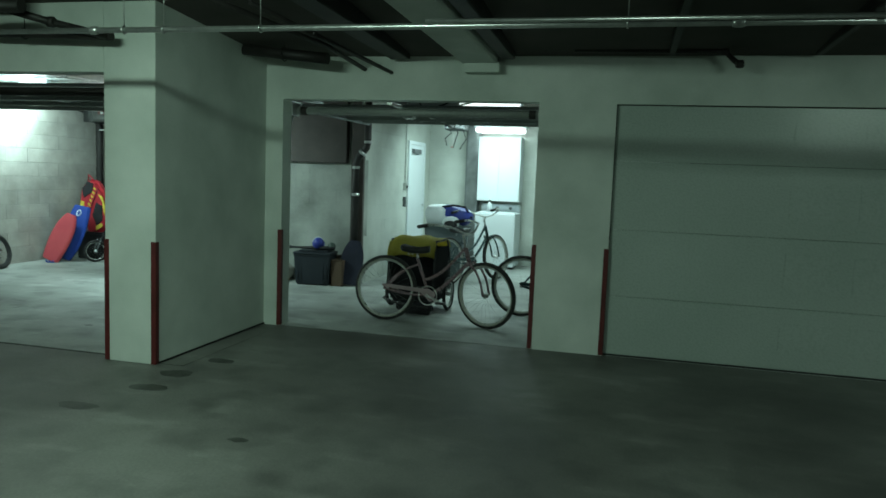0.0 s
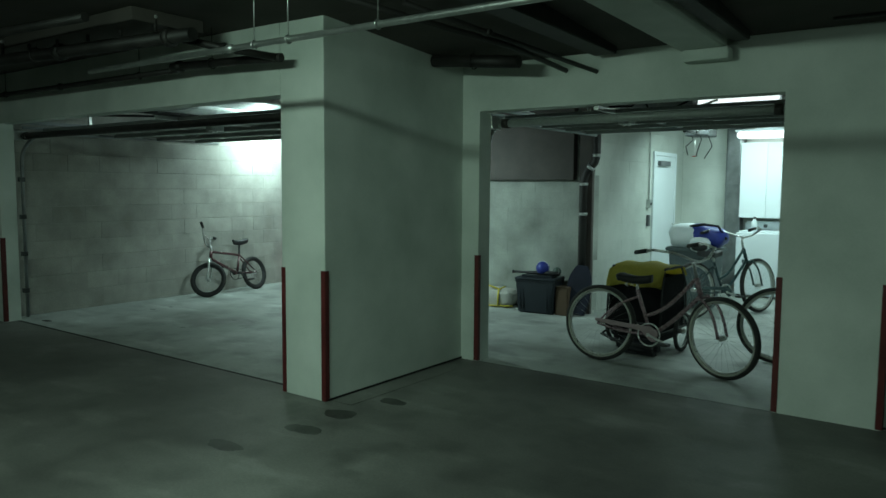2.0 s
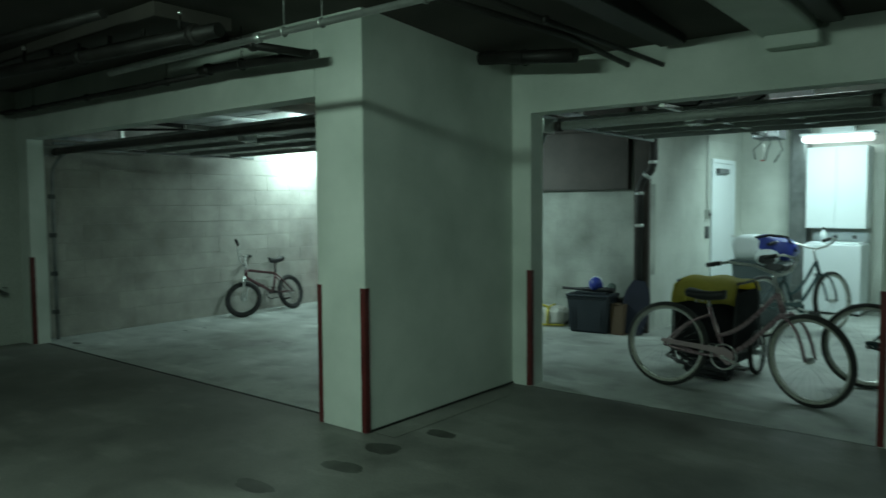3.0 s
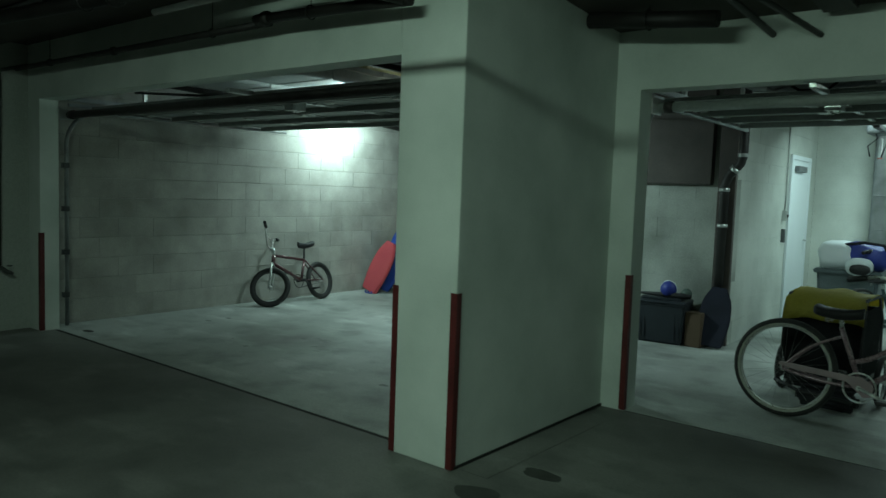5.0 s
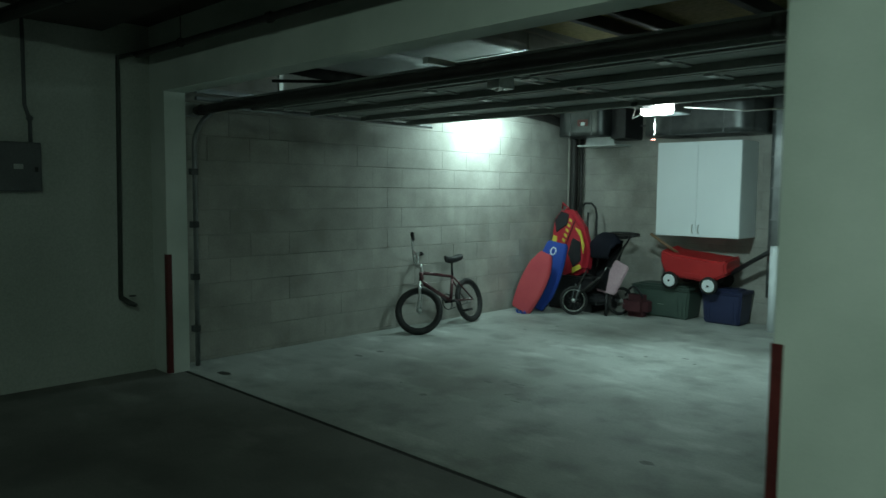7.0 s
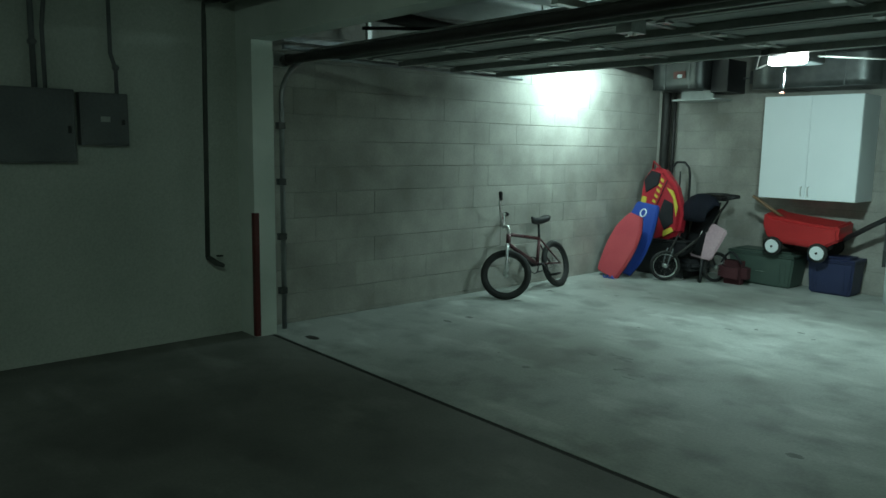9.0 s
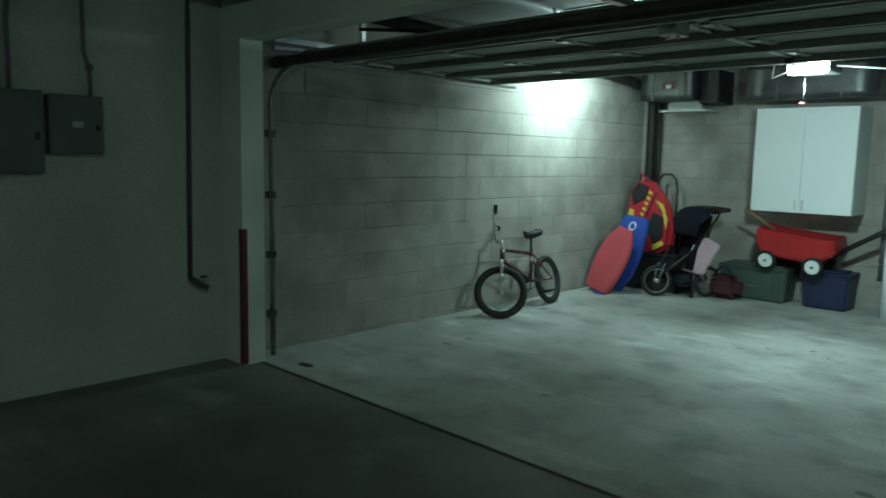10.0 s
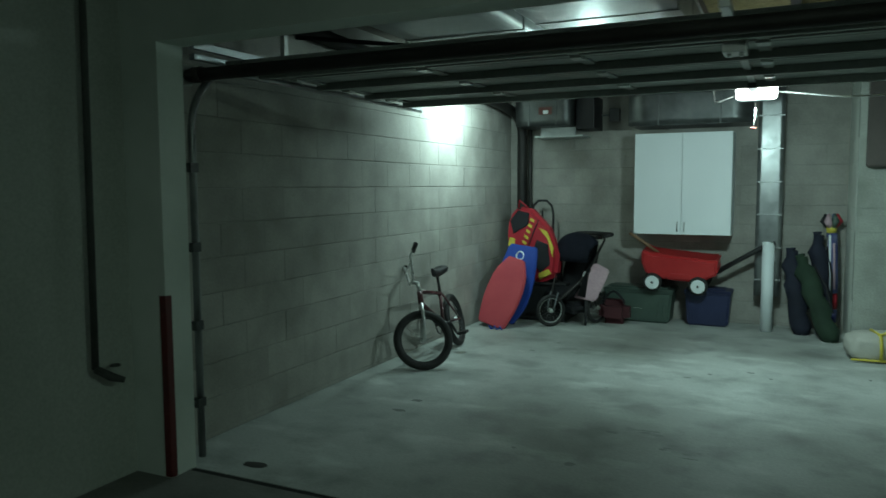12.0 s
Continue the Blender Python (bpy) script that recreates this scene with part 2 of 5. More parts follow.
structure("wall_east", boxed(7.2, 7.4, -5.4, 14.2, 0.0, TOP), M_PAINT, "painted end wall of the aisle", "wall")


def wall_with_opening(name, x0, x1, o0, o1, top, y0, y1, h, material, label):
    out = [(x0, 0)] + ([(o0, 0)] if o0 - x0 > 0.001 else []) + [(o0, top), (o1, top)] + ([(o1, 0), (x1, 0)] if x1 - o1 > 0.001 else [(x1, top)]) + [(x1, h), (x0, h)]
    out = [p for k, p in enumerate(out) if p != out[k - 1]]
    bm = turned(slab(out, y1 - y0), Matrix.Translation((0, (y0 + y1) / 2, 0)))
    return structure(name, bm, material, label, "wall")


wall_with_opening("wall_bay_wide", XW, XL, -8.238, XL, 2.19, YA, 6.27, TOP, M_PAINT, "white painted wall over the wide garage opening")
structure("wall_pier", boxed(XL, XS, YA, YB + 0.18, 0.0, TOP, 0.008), M_PAINT, "white painted pier between the two garage bays", "wall")
wall_with_opening("wall_bay_narrow", XS, -0.07, -3.075, -0.645, 2.185, YB, YB + 0.18, TOP, M_PAINT, "white painted wall round the narrow garage opening")
wall_with_opening("wall_bay_closed", -0.07, 7.2, 0.012, 2.459, 2.175, YB, YB + 0.18, TOP, M_PAINT, "white painted wall round the closed garage door")


def soffit():
    bm = bmesh.new()
    box(bm, -8.75, 7.2, -5.4, 6.18, TOP, TOP + 0.2)
    vs = [bm.verts.new(c) for c in ((XS, 6.12, TOP - 0.001), (7.2, 6.12, TOP - 0.001), (7.2, YB, 2.575), (XS, YB, 2.575),
                                    (XS, 6.12, TOP + 0.2), (7.2, 6.12, TOP + 0.2), (7.2, YB, TOP + 0.2), (XS, YB, TOP + 0.2))]
    for q in ((0, 1, 2, 3), (7, 6, 5, 4), (0, 4, 5, 1), (1, 5, 6, 2), (2, 6, 7, 3), (3, 7, 4, 0)):
        bm.faces.new([vs[i] for i in q])
    bmesh.ops.recalc_face_normals(bm, faces=bm.faces)
    return bm


structure("ceiling_aisle", soffit(), M_CEIL, "concrete soffit over the aisle, coloured dark as unlit", "ceiling")
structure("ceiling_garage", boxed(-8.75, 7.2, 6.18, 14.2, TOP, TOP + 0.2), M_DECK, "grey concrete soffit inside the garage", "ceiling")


def block_wall(name, p0, p1, face, h, thick, block, mortar, label, phase=0.0, filled=False):
    """A wall of hollow blocks from p0 to p1 (plan points); face: +1 if it looks to the left of the way p0 -> p1.
    Each block stands 5 mm proud of the joints and is an object of its own."""
    p0, p1 = Vector((*p0, 0)), Vector((*p1, 0))
    d = (p1 - p0).normalized()
    n = Vector((-d.y, d.x, 0)) * face
    L = (p1 - p0).length
    rot = Matrix((( d.x, n.x, 0, 0), (d.y, n.y, 0, 0), (0, 0, 1, 0), (0, 0, 0, 1)))
    base = structure(name, boxed(0, L, -thick, -0.005, 0, h), mortar, label, "wall")
    base.matrix_world = Matrix.Translation(p0) @ rot
    bw, bh, j = 0.40, 0.2065, (0.0016 if filled else 0.005)      # thick paint fills the joints
    meshes = {}
    row, z = 0, 0.0325 - bh
    while z < h - 0.01:
        z0, z1 = max(z, 0.0), min(z + bh, h)
        u = -bw + (phase + (0.20 if row % 2 else 0.0)) % bw
        while u < L - 0.01:
            u0, u1 = max(u, 0.0), min(u + bw, L)
            if u1 - u0 > 0.03 and z1 - z0 > 0.02:
                # head joints are mostly smeared flush, here and there raked open; bed joints vary in depth
                key = (round(u1 - u0, 3), round(z1 - z0, 3), random.random() < (0.05 if filled else 0.22), random.choice((0.0006, 0.001) if filled else (0.0014, 0.0022, 0.0034)))
                if key not in meshes:
                    w, hh, raked, arris = key
                    jv = 0.0032 if raked else 0.0004
                    bm = boxed(jv / 2, w - jv / 2, -0.03, 0.0, j / 2, hh - j / 2)
                    es = [e for e in bm.edges if all(abs(v.co.y) < 1e-5 for v in e.verts) and (raked or abs(e.verts[0].co.z - e.verts[1].co.z) < 1e-5)]
                    bmesh.ops.bevel(bm, geom=es, offset=arris, segments=1, affect="EDGES")
                    me = bpy.data.meshes.new("block")
                    bm.to_mesh(me)
                    bm.free()
                    me.materials.append(block)
                    meshes[key] = me
                ob = new("block", meshes[key])
                ob.parent = base
                ob.location = (u0, random.uniform(-0.0008, 0.0006), z0)
            u += bw
        row, z = row + 1, z + bh
    return base


# ---- corner guards ----


def corner_guard(x, y, sx, sy, label):
    """A steel angle on a wall corner; sx, sy: the way its two legs run from the corner."""
    t = thing("corner_guard", pose(x, y, 0), label, "corner guard", "red corner guards")
    bm = bmesh.new()
    ax = sorted((-0.004 * sx, 0.036 * sx))
    ay = sorted((-0.005 * sy, -0.0003 * sy))
    box(bm, ax[0], ax[1], ay[0], ay[1], 0.005, 0.94, 0.001)
    part("front_leg", bm, M_RED, t)
    bx = sorted((-0.005 * sx, -0.0003 * sx))
    by = sorted((0.0, 0.036 * sy))
    part("side_leg", boxed(bx[0], bx[1], by[0], by[1], 0.005, 0.94, 0.001), M_RED, t)
    for z in (0.12, 0.48, 0.84):
        part("bolt", tubed([(0.02 * sx, -0.004 * sy, z), (0.02 * sx, -0.010 * sy, z)], 0.007, 8), M_RED, t)
    return t


corner_guard(-8.238, YA, -1, 1, "dark red painted steel corner guard on the bay jamb")
corner_guard(XL, YA, 1, 1, "dark red painted steel corner guard on the pier")
corner_guard(XS, YA, -1, 1, "dark red painted steel corner guard on the pier")
corner_guard(-3.075, YB, -1, 1, "dark red painted steel corner guard on the narrow bay jamb")
corner_guard(-0.645, YB, 1, 1, "dark red painted steel corner guard on the narrow bay jamb")
corner_guard(0.012, YB, -1, 1, "dark red painted steel corner guard beside the closed door")
# ---- garage doors, opener, lamps ----
M_DARKTUBE = surface("dark_steel_tube", (0.02, 0.018, 0.017), (0.045, 0.04, 0.037), 0.55, 0.4, big=5, fine=60)
M_LENS = glow("lit_lens", (0.86, 1.0, 0.97), 14.0)
M_TUBE = glow("lit_tube", (0.86, 1.0, 0.97), 10.0)
M_WRAP = glow("lit_wrap_lens", (0.86, 1.0, 0.97), 1.1)
M_INSUL = surface("yellow_glass_wool", (0.42, 0.36, 0.16), (0.55, 0.48, 0.24), 0.95, big=2, fine=30, fine_amount=0.5, bump=0.6, bump_dist=0.01)
M_CORD = surface("white_cord", (0.6, 0.6, 0.58), (0.72, 0.72, 0.70), 0.6)


def overhead_door(x0, x1, y0, depth, z, n, stiles, label):
    """A sectional door rolled up under the ceiling: panels with ribs below, tracks, hinges, rollers."""
    t = thing("garage_door", pose((x0 + x1) / 2, y0, z), label, "garage door", "raised garage doors")
    w, sec = (x1 - x0) / 2, depth / n
    for i in range(n):
        a, b = i * sec + 0.004, (i + 1) * sec - 0.004
        p = part("panel", boxed(-w, w, a, b, 0.030, 0.045, 0.003), M_DOORBACK, t)
        for y in (a, b - 0.05):
            part("rail", boxed(-w, w, y, y + 0.05, 0.016, 0.030, 0.004), M_DOORBACK, p)
        part("strut", softened(boxed(-w, w, (a + b) / 2 - 0.02, (a + b) / 2 + 0.02, -0.015, 0.029), 0.004), M_DOORBACK, p)
        for k in range(stiles):
            x = -w + 0.05 + (2 * w - 0.1) * k / (stiles - 1)
            part("stile", boxed(x - 0.03, x + 0.03, a + 0.052, b - 0.052, 0.018, 0.0295, 0.003), M_DOORBACK, p)
            if i < n - 1:
                part("hinge", boxed(x - 0.03, x + 0.03, b - 0.04, b + 0.05, 0.004, 0.0155, 0.003), M_GALV, p)
    for s in (-1, 1):
        x = s * (w + 0.045)
        path = [(x, -0.22, 0.02 - z), (x, -0.22, -0.40)]
        path += [(x, -0.22 + 0.34 * (1 - math.cos(radians(a))), -0.40 + 0.34 * math.sin(radians(a)) + 0.06) for a in range(0, 91, 10)]
        path += [(x, depth + 0.1, 0.0)]
        track = part("track", tubed(path, 0.020, 8), M_RISER, t, "dull galvanised steel track")
        for y in (0.25 * depth, 0.95 * depth):
            part("hanger", boxed(x - 0.015, x + 0.015, y - 0.02, y + 0.02, 0.02, 2.69 - z, 0.002), M_GALV, track)
        part("track_angle", boxed(x - 0.018, x + 0.018, -0.20, 0.62, 0.085, 0.125, 0.002), M_FOIL, track)
        part("track_angle", boxed(x - 0.018, x + 0.018, -0.20, 0.35, 0.028, 0.060, 0.002), M_FOIL, track)
        for k in range(4):
            zz = -z + 0.3 + k * 0.42
            part("bracket", boxed(x - 0.024, x + 0.024, -0.26, -0.20, zz, zz + 0.05, 0.003), M_DIMSHEET, track)
    return t


overhead_door(-8.235, -3.76, 6.58, 2.33, 2.12, 4, 6, "raised grey steel sectional garage door seen from below")
overhead_door(-3.10, -0.66, 8.24, 2.0, 2.14, 4, 4, "raised grey steel sectional door of the narrow bay")


def torsion_bar(x0, x1, y, z, label, material=M_DARKTUBE):
    t = thing("torsion_bar", pose(x0, y, z), label, "spring bar")
    part("bar", tubed([(0, 0, 0), (x1 - x0, 0, 0)], 0.034, 14), material, t)
    for x in (0.04, x1 - x0 - 0.04):
        part("bracket", boxed(x - 0.012, x + 0.012, -0.13, 0.03, -0.05, 0.06, 0.003), M_GALV, t)
    for x in (0.12, x1 - x0 - 0.12):
        part("cable_drum", tubed([(x - 0.03, 0, 0), (x + 0.03, 0, 0)], 0.042, 18), M_DARKTUBE, t)
    return t


torsion_bar(-8.40, -3.70, 6.42, 2.075, "dark steel spring bar across the wide bay")
torsion_bar(-3.12, -0.62, 8.11, 2.10, "grey steel spring bar across the narrow bay", M_DOORBACK)


def opener(x, y, z, label):
    """Ceiling opener with a lit lens, its rail, hanging straps and a pull cord."""
    t = thing("garage_opener", pose(x, y, z), label, "door opener", "garage door openers")
    part("housing", boxed(-0.13, 0.13, 0.04, 0.36, 0.05, 0.18, 0.02), M_GREYBOX, t)
    part("rail", boxed(-0.02, 0.02, -2.55, 0.04, 0.10, 0.135, 0.003), M_GALV, t)
    for s in (-0.12, 0.12):
        part("hanger", boxed(s - 0.012, s + 0.012, 0.16, 0.19, 0.18, 2.69 - z, 0.002), M_GALV, t)
    arm = part("arm", boxed(-0.025, 0.025, -0.34, -0.05, 0.065, 0.099, 0.004), M_DIMSHEET, t)
    part("arm_bracket", boxed(-0.05, 0.05, -1.98, -1.84, 0.030, 0.0995, 0.003), M_GALV, arm)
    for bx in (-0.025, 0.025):
        part("bolt", tubed([(bx, -1.91, 0.030), (bx, -1.91, 0.018)], 0.012, 10), M_CHROME, arm)
    part("pull_cord", tubed([(0.01, -0.03, 0.0), (0.012, -0.03, -0.10), (0.0, -0.03, -0.17)], 0.003, 6), M_CORD, t)
    part("cord_grip", tubed([(-0.018, -0.03, -0.17), (0.018, -0.03, -0.17)], 0.006, 8), surface("red_grip", (0.3, 0.05, 0.03), (0.4, 0.08, 0.05), 0.5), t, "red plastic grip")
    return t


op = opener(-5.67, 8.92, 2.035, "grey garage door opener with a lit white lens")
part("lens", boxed(-0.115, 0.145, -0.05, 0.036, 0.025, 0.15, 0.03), M_LENS, op, "glowing white lens")
opener(-2.05, 10.45, 2.05, "grey garage door opener, unlit, in the narrow bay")


def strip_light(x, y, z, length, label, lit=True):
    t = thing("strip_light", pose(x, y, z), label, "ceiling light", "fluorescent strips")
    part("housing", boxed(-length / 2, length / 2, -0.07, 0.07, 0.04, 0.09, 0.006), M_WHITE, t)
    for dy in (-0.035, 0.035):
        part("tube", tubed([(-length / 2 + 0.04, dy, 0.02), (length / 2 - 0.04, dy, 0.02)], 0.013, 10), M_TUBE, t, "glowing fluorescent tube")
    for dx in (-length / 2 + 0.02, length / 2 - 0.02):
        part("socket", boxed(dx - 0.015, dx + 0.015, -0.06, 0.06, 0.0, 0.04, 0.003), M_WHITE, t)
    part("mount", boxed(-0.2, 0.2, -0.03, 0.03, 0.0902, 2.699 - z if 2.699 - z > 0.1 else 0.1, 0.002), M_WHITE, t)
    return t


strip_light(-2.5, 2.98, 2.605, 1.3, "unseen white fluorescent strip light on the aisle ceiling")
# invented fixture for the added side-wall fill lamp
strip_light(-6.4, 1.18, 2.605, 1.3, "unseen white fluorescent strip light on the aisle ceiling")
strip_light(3.0, 3.38, 2.605, 1.3, "unseen white fluorescent strip light on the aisle ceiling")
bs = strip_light(-1.80, 10.40, 2.375, 1.25, "lit fluorescent strip light over the narrow bay")
part("lens", boxed(-0.60, 0.60, -0.095, -0.075, -0.01, 0.085, 0.006), M_WRAP, bs, "glowing side lens")
wl = thing("wrap_light", pose(-2.02, 13.80, 2.27), "lit fluorescent wrap light over the laundry cabinet", "ceiling light")
part("lens", softened(boxed(-0.42, 0.42, -0.16, 0.10, 0.0, 0.09), 0.02, 3), M_WRAP, wl, "glowing ribbed lens")
part("tray", boxed(-0.44, 0.44, -0.17, 0.195, 0.0905, 0.12, 0.006), M_WHITE, wl)
part("mount", boxed(-0.2, 0.2, -0.05, 0.05, 0.1205, 0.428, 0.004), M_WHITE, wl)
strip_light(-6.70, 8.64, 2.27, 1.2, "lit fluorescent strip light above the raised door")


def closed_door():
    t = thing("garage_door", pose(0.012, YB + 0.055, 0.0), "closed pale green steel sectional garage door", "garage door")
    w = 2.447
    zs = [0.012, 0.53, 1.11, 1.70, 2.17]
    for a, b in zip(zs, zs[1:]):
        p = part("section", softened(boxed(0.006, w - 0.006, 0.0, 0.045, a, b - 0.003), 0.0025), M_DOORFACE, t)
        # relief added at the right in place of reflections in the glossy enamel
        for k in range(2):
            x0 = 1.42 + k * 0.52
            part("raised_panel", softened(boxed(x0, x0 + 0.42, -0.006, 0.0005, a + 0.13, b - 0.13), 0.005), M_DOORFACE, p)
    part("seal", boxed(0.0, w, -0.01, 0.03, 0.0, 0.0115, 0.002), M_BLACK, t, "black rubber floor seal")
    # black strips paint the shade in the gaps beside the door
    for x0, x1 in ((0.0005, 0.0055), (w - 0.0055, w - 0.0005)):
        part("side_gap", boxed(x0, x1, 0.012, 0.03, 0.012, 2.17), M_BLACK, t)
    return t


closed_door()
# dark strip painted as the shade in the slit above the door
structure("door_head_trim", boxed(0.014, 2.457, YB + 0.03, YB + 0.05, 2.1705, 2.1745), M_GAP, "dark strip for the shade in the gap over the closed door", "trim")

# ---- ceiling services in the aisle ----


def pipe_run(name, pts, r, material, label, category="pipe", seg=12, fittings=(), hangers=(), top=2.69, group=""):
    t = thing(name, pose(*pts[0]), label, category, group)
    o = Vector(pts[0])
    loc = [Vector(p) - o for p in pts]
    part("run", tubed(loc, r, seg), material, t)
    for p in fittings:
        q = Vector(p) - o
        ax = Vector((0.03, 0, 0))
        part("fitting", tubed([q - ax, q - ax * 0.6, q + ax * 0.6, q + ax], [r * 1.1, r * 1.45, r * 1.45, r * 1.1], seg), material, t)
    for p in hangers:
        q = Vector(p) - o
        part("hanger_rod", tubed([q + Vector((0, 0, r)), Vector((q.x, q.y, top - o.z))], 0.0028, 6), material, t)
        part("clamp", tubed(ring_pts(q, r * 1.25, "x", 14), 0.005, 6, True), material, t)
    return t


pipe_run("conduit_pipe", [(-4.35, 5.05, 2.275), (4.6, 5.05, 2.275)], 0.016, M_GALV, "bright galvanised steel conduit hung below the aisle ceiling",
         fittings=[(-2.9, 5.05, 2.275), (0.6, 5.05, 2.275)], hangers=[(-2.70, 5.05, 2.275), (-2.44, 5.05, 2.275), (-1.84, 5.05, 2.275), (0.1, 5.05, 2.275), (2.2, 5.05, 2.275)])
pipe_run("conduit_pipe", [(-0.9, 5.02, 2.292), (4.6, 5.02, 2.292)], 0.012, M_GALV, "second galvanised conduit beside the first", hangers=[(1.2, 5.02, 2.292)])
pipe_run("sprinkler_pipe", [(-8.3, 5.93, 2.44), (-4.6, 5.93, 2.43)], 0.022, M_BLACKPIPE, "black iron sprinkler pipe along the bay header",
         fittings=[(-6.5, 5.93, 2.435)], hangers=[(-7.6, 5.93, 2.44), (-5.2, 5.93, 2.43)])
pipe_run("sprinkler_pipe", [(-4.70, 5.90, 2.45), (-3.80, 5.90, 2.42), (-3.47, 5.92, 2.41)], 0.030, M_BLACKPIPE, "thick black iron pipe ending at the pier",
         fittings=[(-4.6, 5.90, 2.447)], hangers=[(-4.2, 5.90, 2.433)])
pipe_run("sprinkler_pipe", [(-3.98, 5.42, 2.52), (-3.75, 5.66, 2.46), (-3.50, 5.90, 2.41)], 0.026, M_BLACKPIPE, "black iron branch pipe dropping to the pier", fittings=[(-3.75, 5.66, 2.46)])
main = pipe_run("sprinkler_main", [(-8.4, 4.95, 2.53), (-3.78, 5.44, 2.52)], 0.045, M_BLACKPIPE, "thick black iron main under the aisle ceiling",
                fittings=[(-4.0, 5.417, 2.52), (-5.2, 5.289, 2.523), (-6.9, 5.109, 2.527)], hangers=[(-5.5, 5.258, 2.524), (-7.2, 5.077, 2.528)])
for i in range(6):
    x = 4.30 - 0.36 * i
    y = 0.106 * x
    sprig = part("sprig", tubed([(x, y - 0.03, 0.03), (x, y - 0.03, 0.115)], [0.014, 0.012], 8), M_BLACKPIPE, main)
    part("sprinkler_head", tubed([(x, y - 0.03, 0.115), (x, y - 0.03, 0.13), (x, y - 0.03, 0.150)], [0.011, 0.018, 0.006], 8), M_CHROME, sprig, "small bright sprinkler head")
pipe_run("aisle_pipe", [(-8.4, 4.55, 2.60), (-4.2, 4.95, 2.59)], 0.030, M_BLACKPIPE, "black iron pipe beside the main", fittings=[(-5.9, 4.788, 2.594)], hangers=[(-6.6, 4.721, 2.596)])
pipe_run("drain_pipe", [(-3.24, 7.35, 2.565), (-2.44, 7.36, 2.485)], 0.048, M_BLACKPIPE, "short fat black drain pipe beside the pier", hangers=[(-2.85, 7.355, 2.525)])
pipe_run("sprinkler_pipe", [(-2.60, 5.6, 2.62), (-2.30, 7.0, 2.53), (-2.26, 7.79, 2.46)], 0.020, M_BLACKPIPE, "black pipe running into the bay wall")
pipe_run("sprinkler_pipe", [(-2.38, 5.9, 2.62), (-2.00, 7.79, 2.43)], 0.017, M_BLACKPIPE, "thin black pipe running into the bay wall", fittings=[(-2.24, 6.6, 2.55)])
pipe_run("sprinkler_pipe", [(-0.35, 7.6, 2.595), (0.82, 7.6, 2.575), (0.90, 7.6, 2.50), (0.93, 7.55, 2.47)], 0.022, M_BLACKPIPE, "black iron pipe with an elbow over the closed door", fittings=[(0.82, 7.6, 2.575), (0.93, 7.55, 2.47)])


def beam(name, x0, x1, y0, y1, z0, z1, z0b, material, label):
    bm = boxed(x0, x1, y0, y1, z0, z1)
    for v in bm.verts:
        if v.co.z < z0 + 0.01 and v.co.y > y1 - 0.01:
            v.co.z = z0b
    return structure(name, softened(bm, 0.006), material, label, "beam")


beam("beam_light", -1.33, -1.02, 4.4, 7.75, 2.56, TOP - 0.002, 2.50, M_PAINT, "pale painted box beam under the aisle ceiling")
beam("beam_light_seat", -1.30, -0.99, 7.66, YB - 0.002, 2.42, 2.499, 2.42, M_PAINT, "pale painted beam seat on the wall")
beam("beam_dark", -1.98, -1.80, 4.4, 7.70, 2.60, TOP - 0.002, 2.53, M_BLACKPIPE, "dark steel joist under the aisle ceiling")
beam("beam_dark_edge", -0.98, -0.86, 4.4, 7.70, 2.60, TOP - 0.002, 2.53, M_BLACKPIPE, "dark steel joist beside the pale beam")
for i, x in enumerate((0.4, 1.5, 2.9)):
    beam("beam_joist_%d" % (i + 1), x, x + 0.05, 4.4, 7.70, 2.62, TOP - 0.002, 2.56, M_BLACKPIPE, "dark steel joist under the aisle ceiling")
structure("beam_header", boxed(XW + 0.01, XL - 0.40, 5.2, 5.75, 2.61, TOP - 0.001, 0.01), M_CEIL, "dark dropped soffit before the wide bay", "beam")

# ---- side wall of the aisle ----


def breaker_box(y0, y1, z0, z1, label, plate):
    t = thing("electrical_box", pose(XW, (y0 + y1) / 2, z0), label, "electrical box", "grey electrical boxes")
    w, h = (y1 - y0) / 2, z1 - z0
    part("body", boxed(0.001, 0.09, -w, w, 0, h, 0.006), M_GREYBOX, t)
    part("cover", boxed(0.0905, 0.100, -w + 0.012, w - 0.012, 0.012, h - 0.012, 0.004), M_GREYBOX, t)
    if plate:
        part("plate", boxed(0.1003, 0.103, -0.03, 0.03, h * 0.45, h * 0.45 + 0.035, 0.001), M_GALV, t, "small bright metal name plate")
    part("latch", boxed(0.1003, 0.112, w - 0.05, w - 0.03, h * 0.4, h * 0.5, 0.002), M_BLACK, t)
    return t


breaker_box(4.50, 4.95, 1.31, 1.77, "large dark grey steel breaker box on the side wall", False)
breaker_box(4.98, 5.28, 1.42, 1.76, "smaller dark grey steel electrical box with a plate", True)
pipe_run("wall_conduit", [(XW + 0.03, 4.74, 1.77), (XW + 0.03, 4.74, 2.45), (XW + 0.03, 4.70, 2.69)], 0.017, M_GREYBOX, "grey conduit rising from the breaker box", "conduit", fittings=[(XW + 0.03, 4.74, 2.05)])
pipe_run("wall_conduit", [(XW + 0.03, 4.80, 1.77), (XW + 0.03, 4.80, 2.15), (XW + 0.03, 4.86, 2.69)], 0.013, M_GREYBOX, "thin grey conduit rising from the breaker box", "conduit")
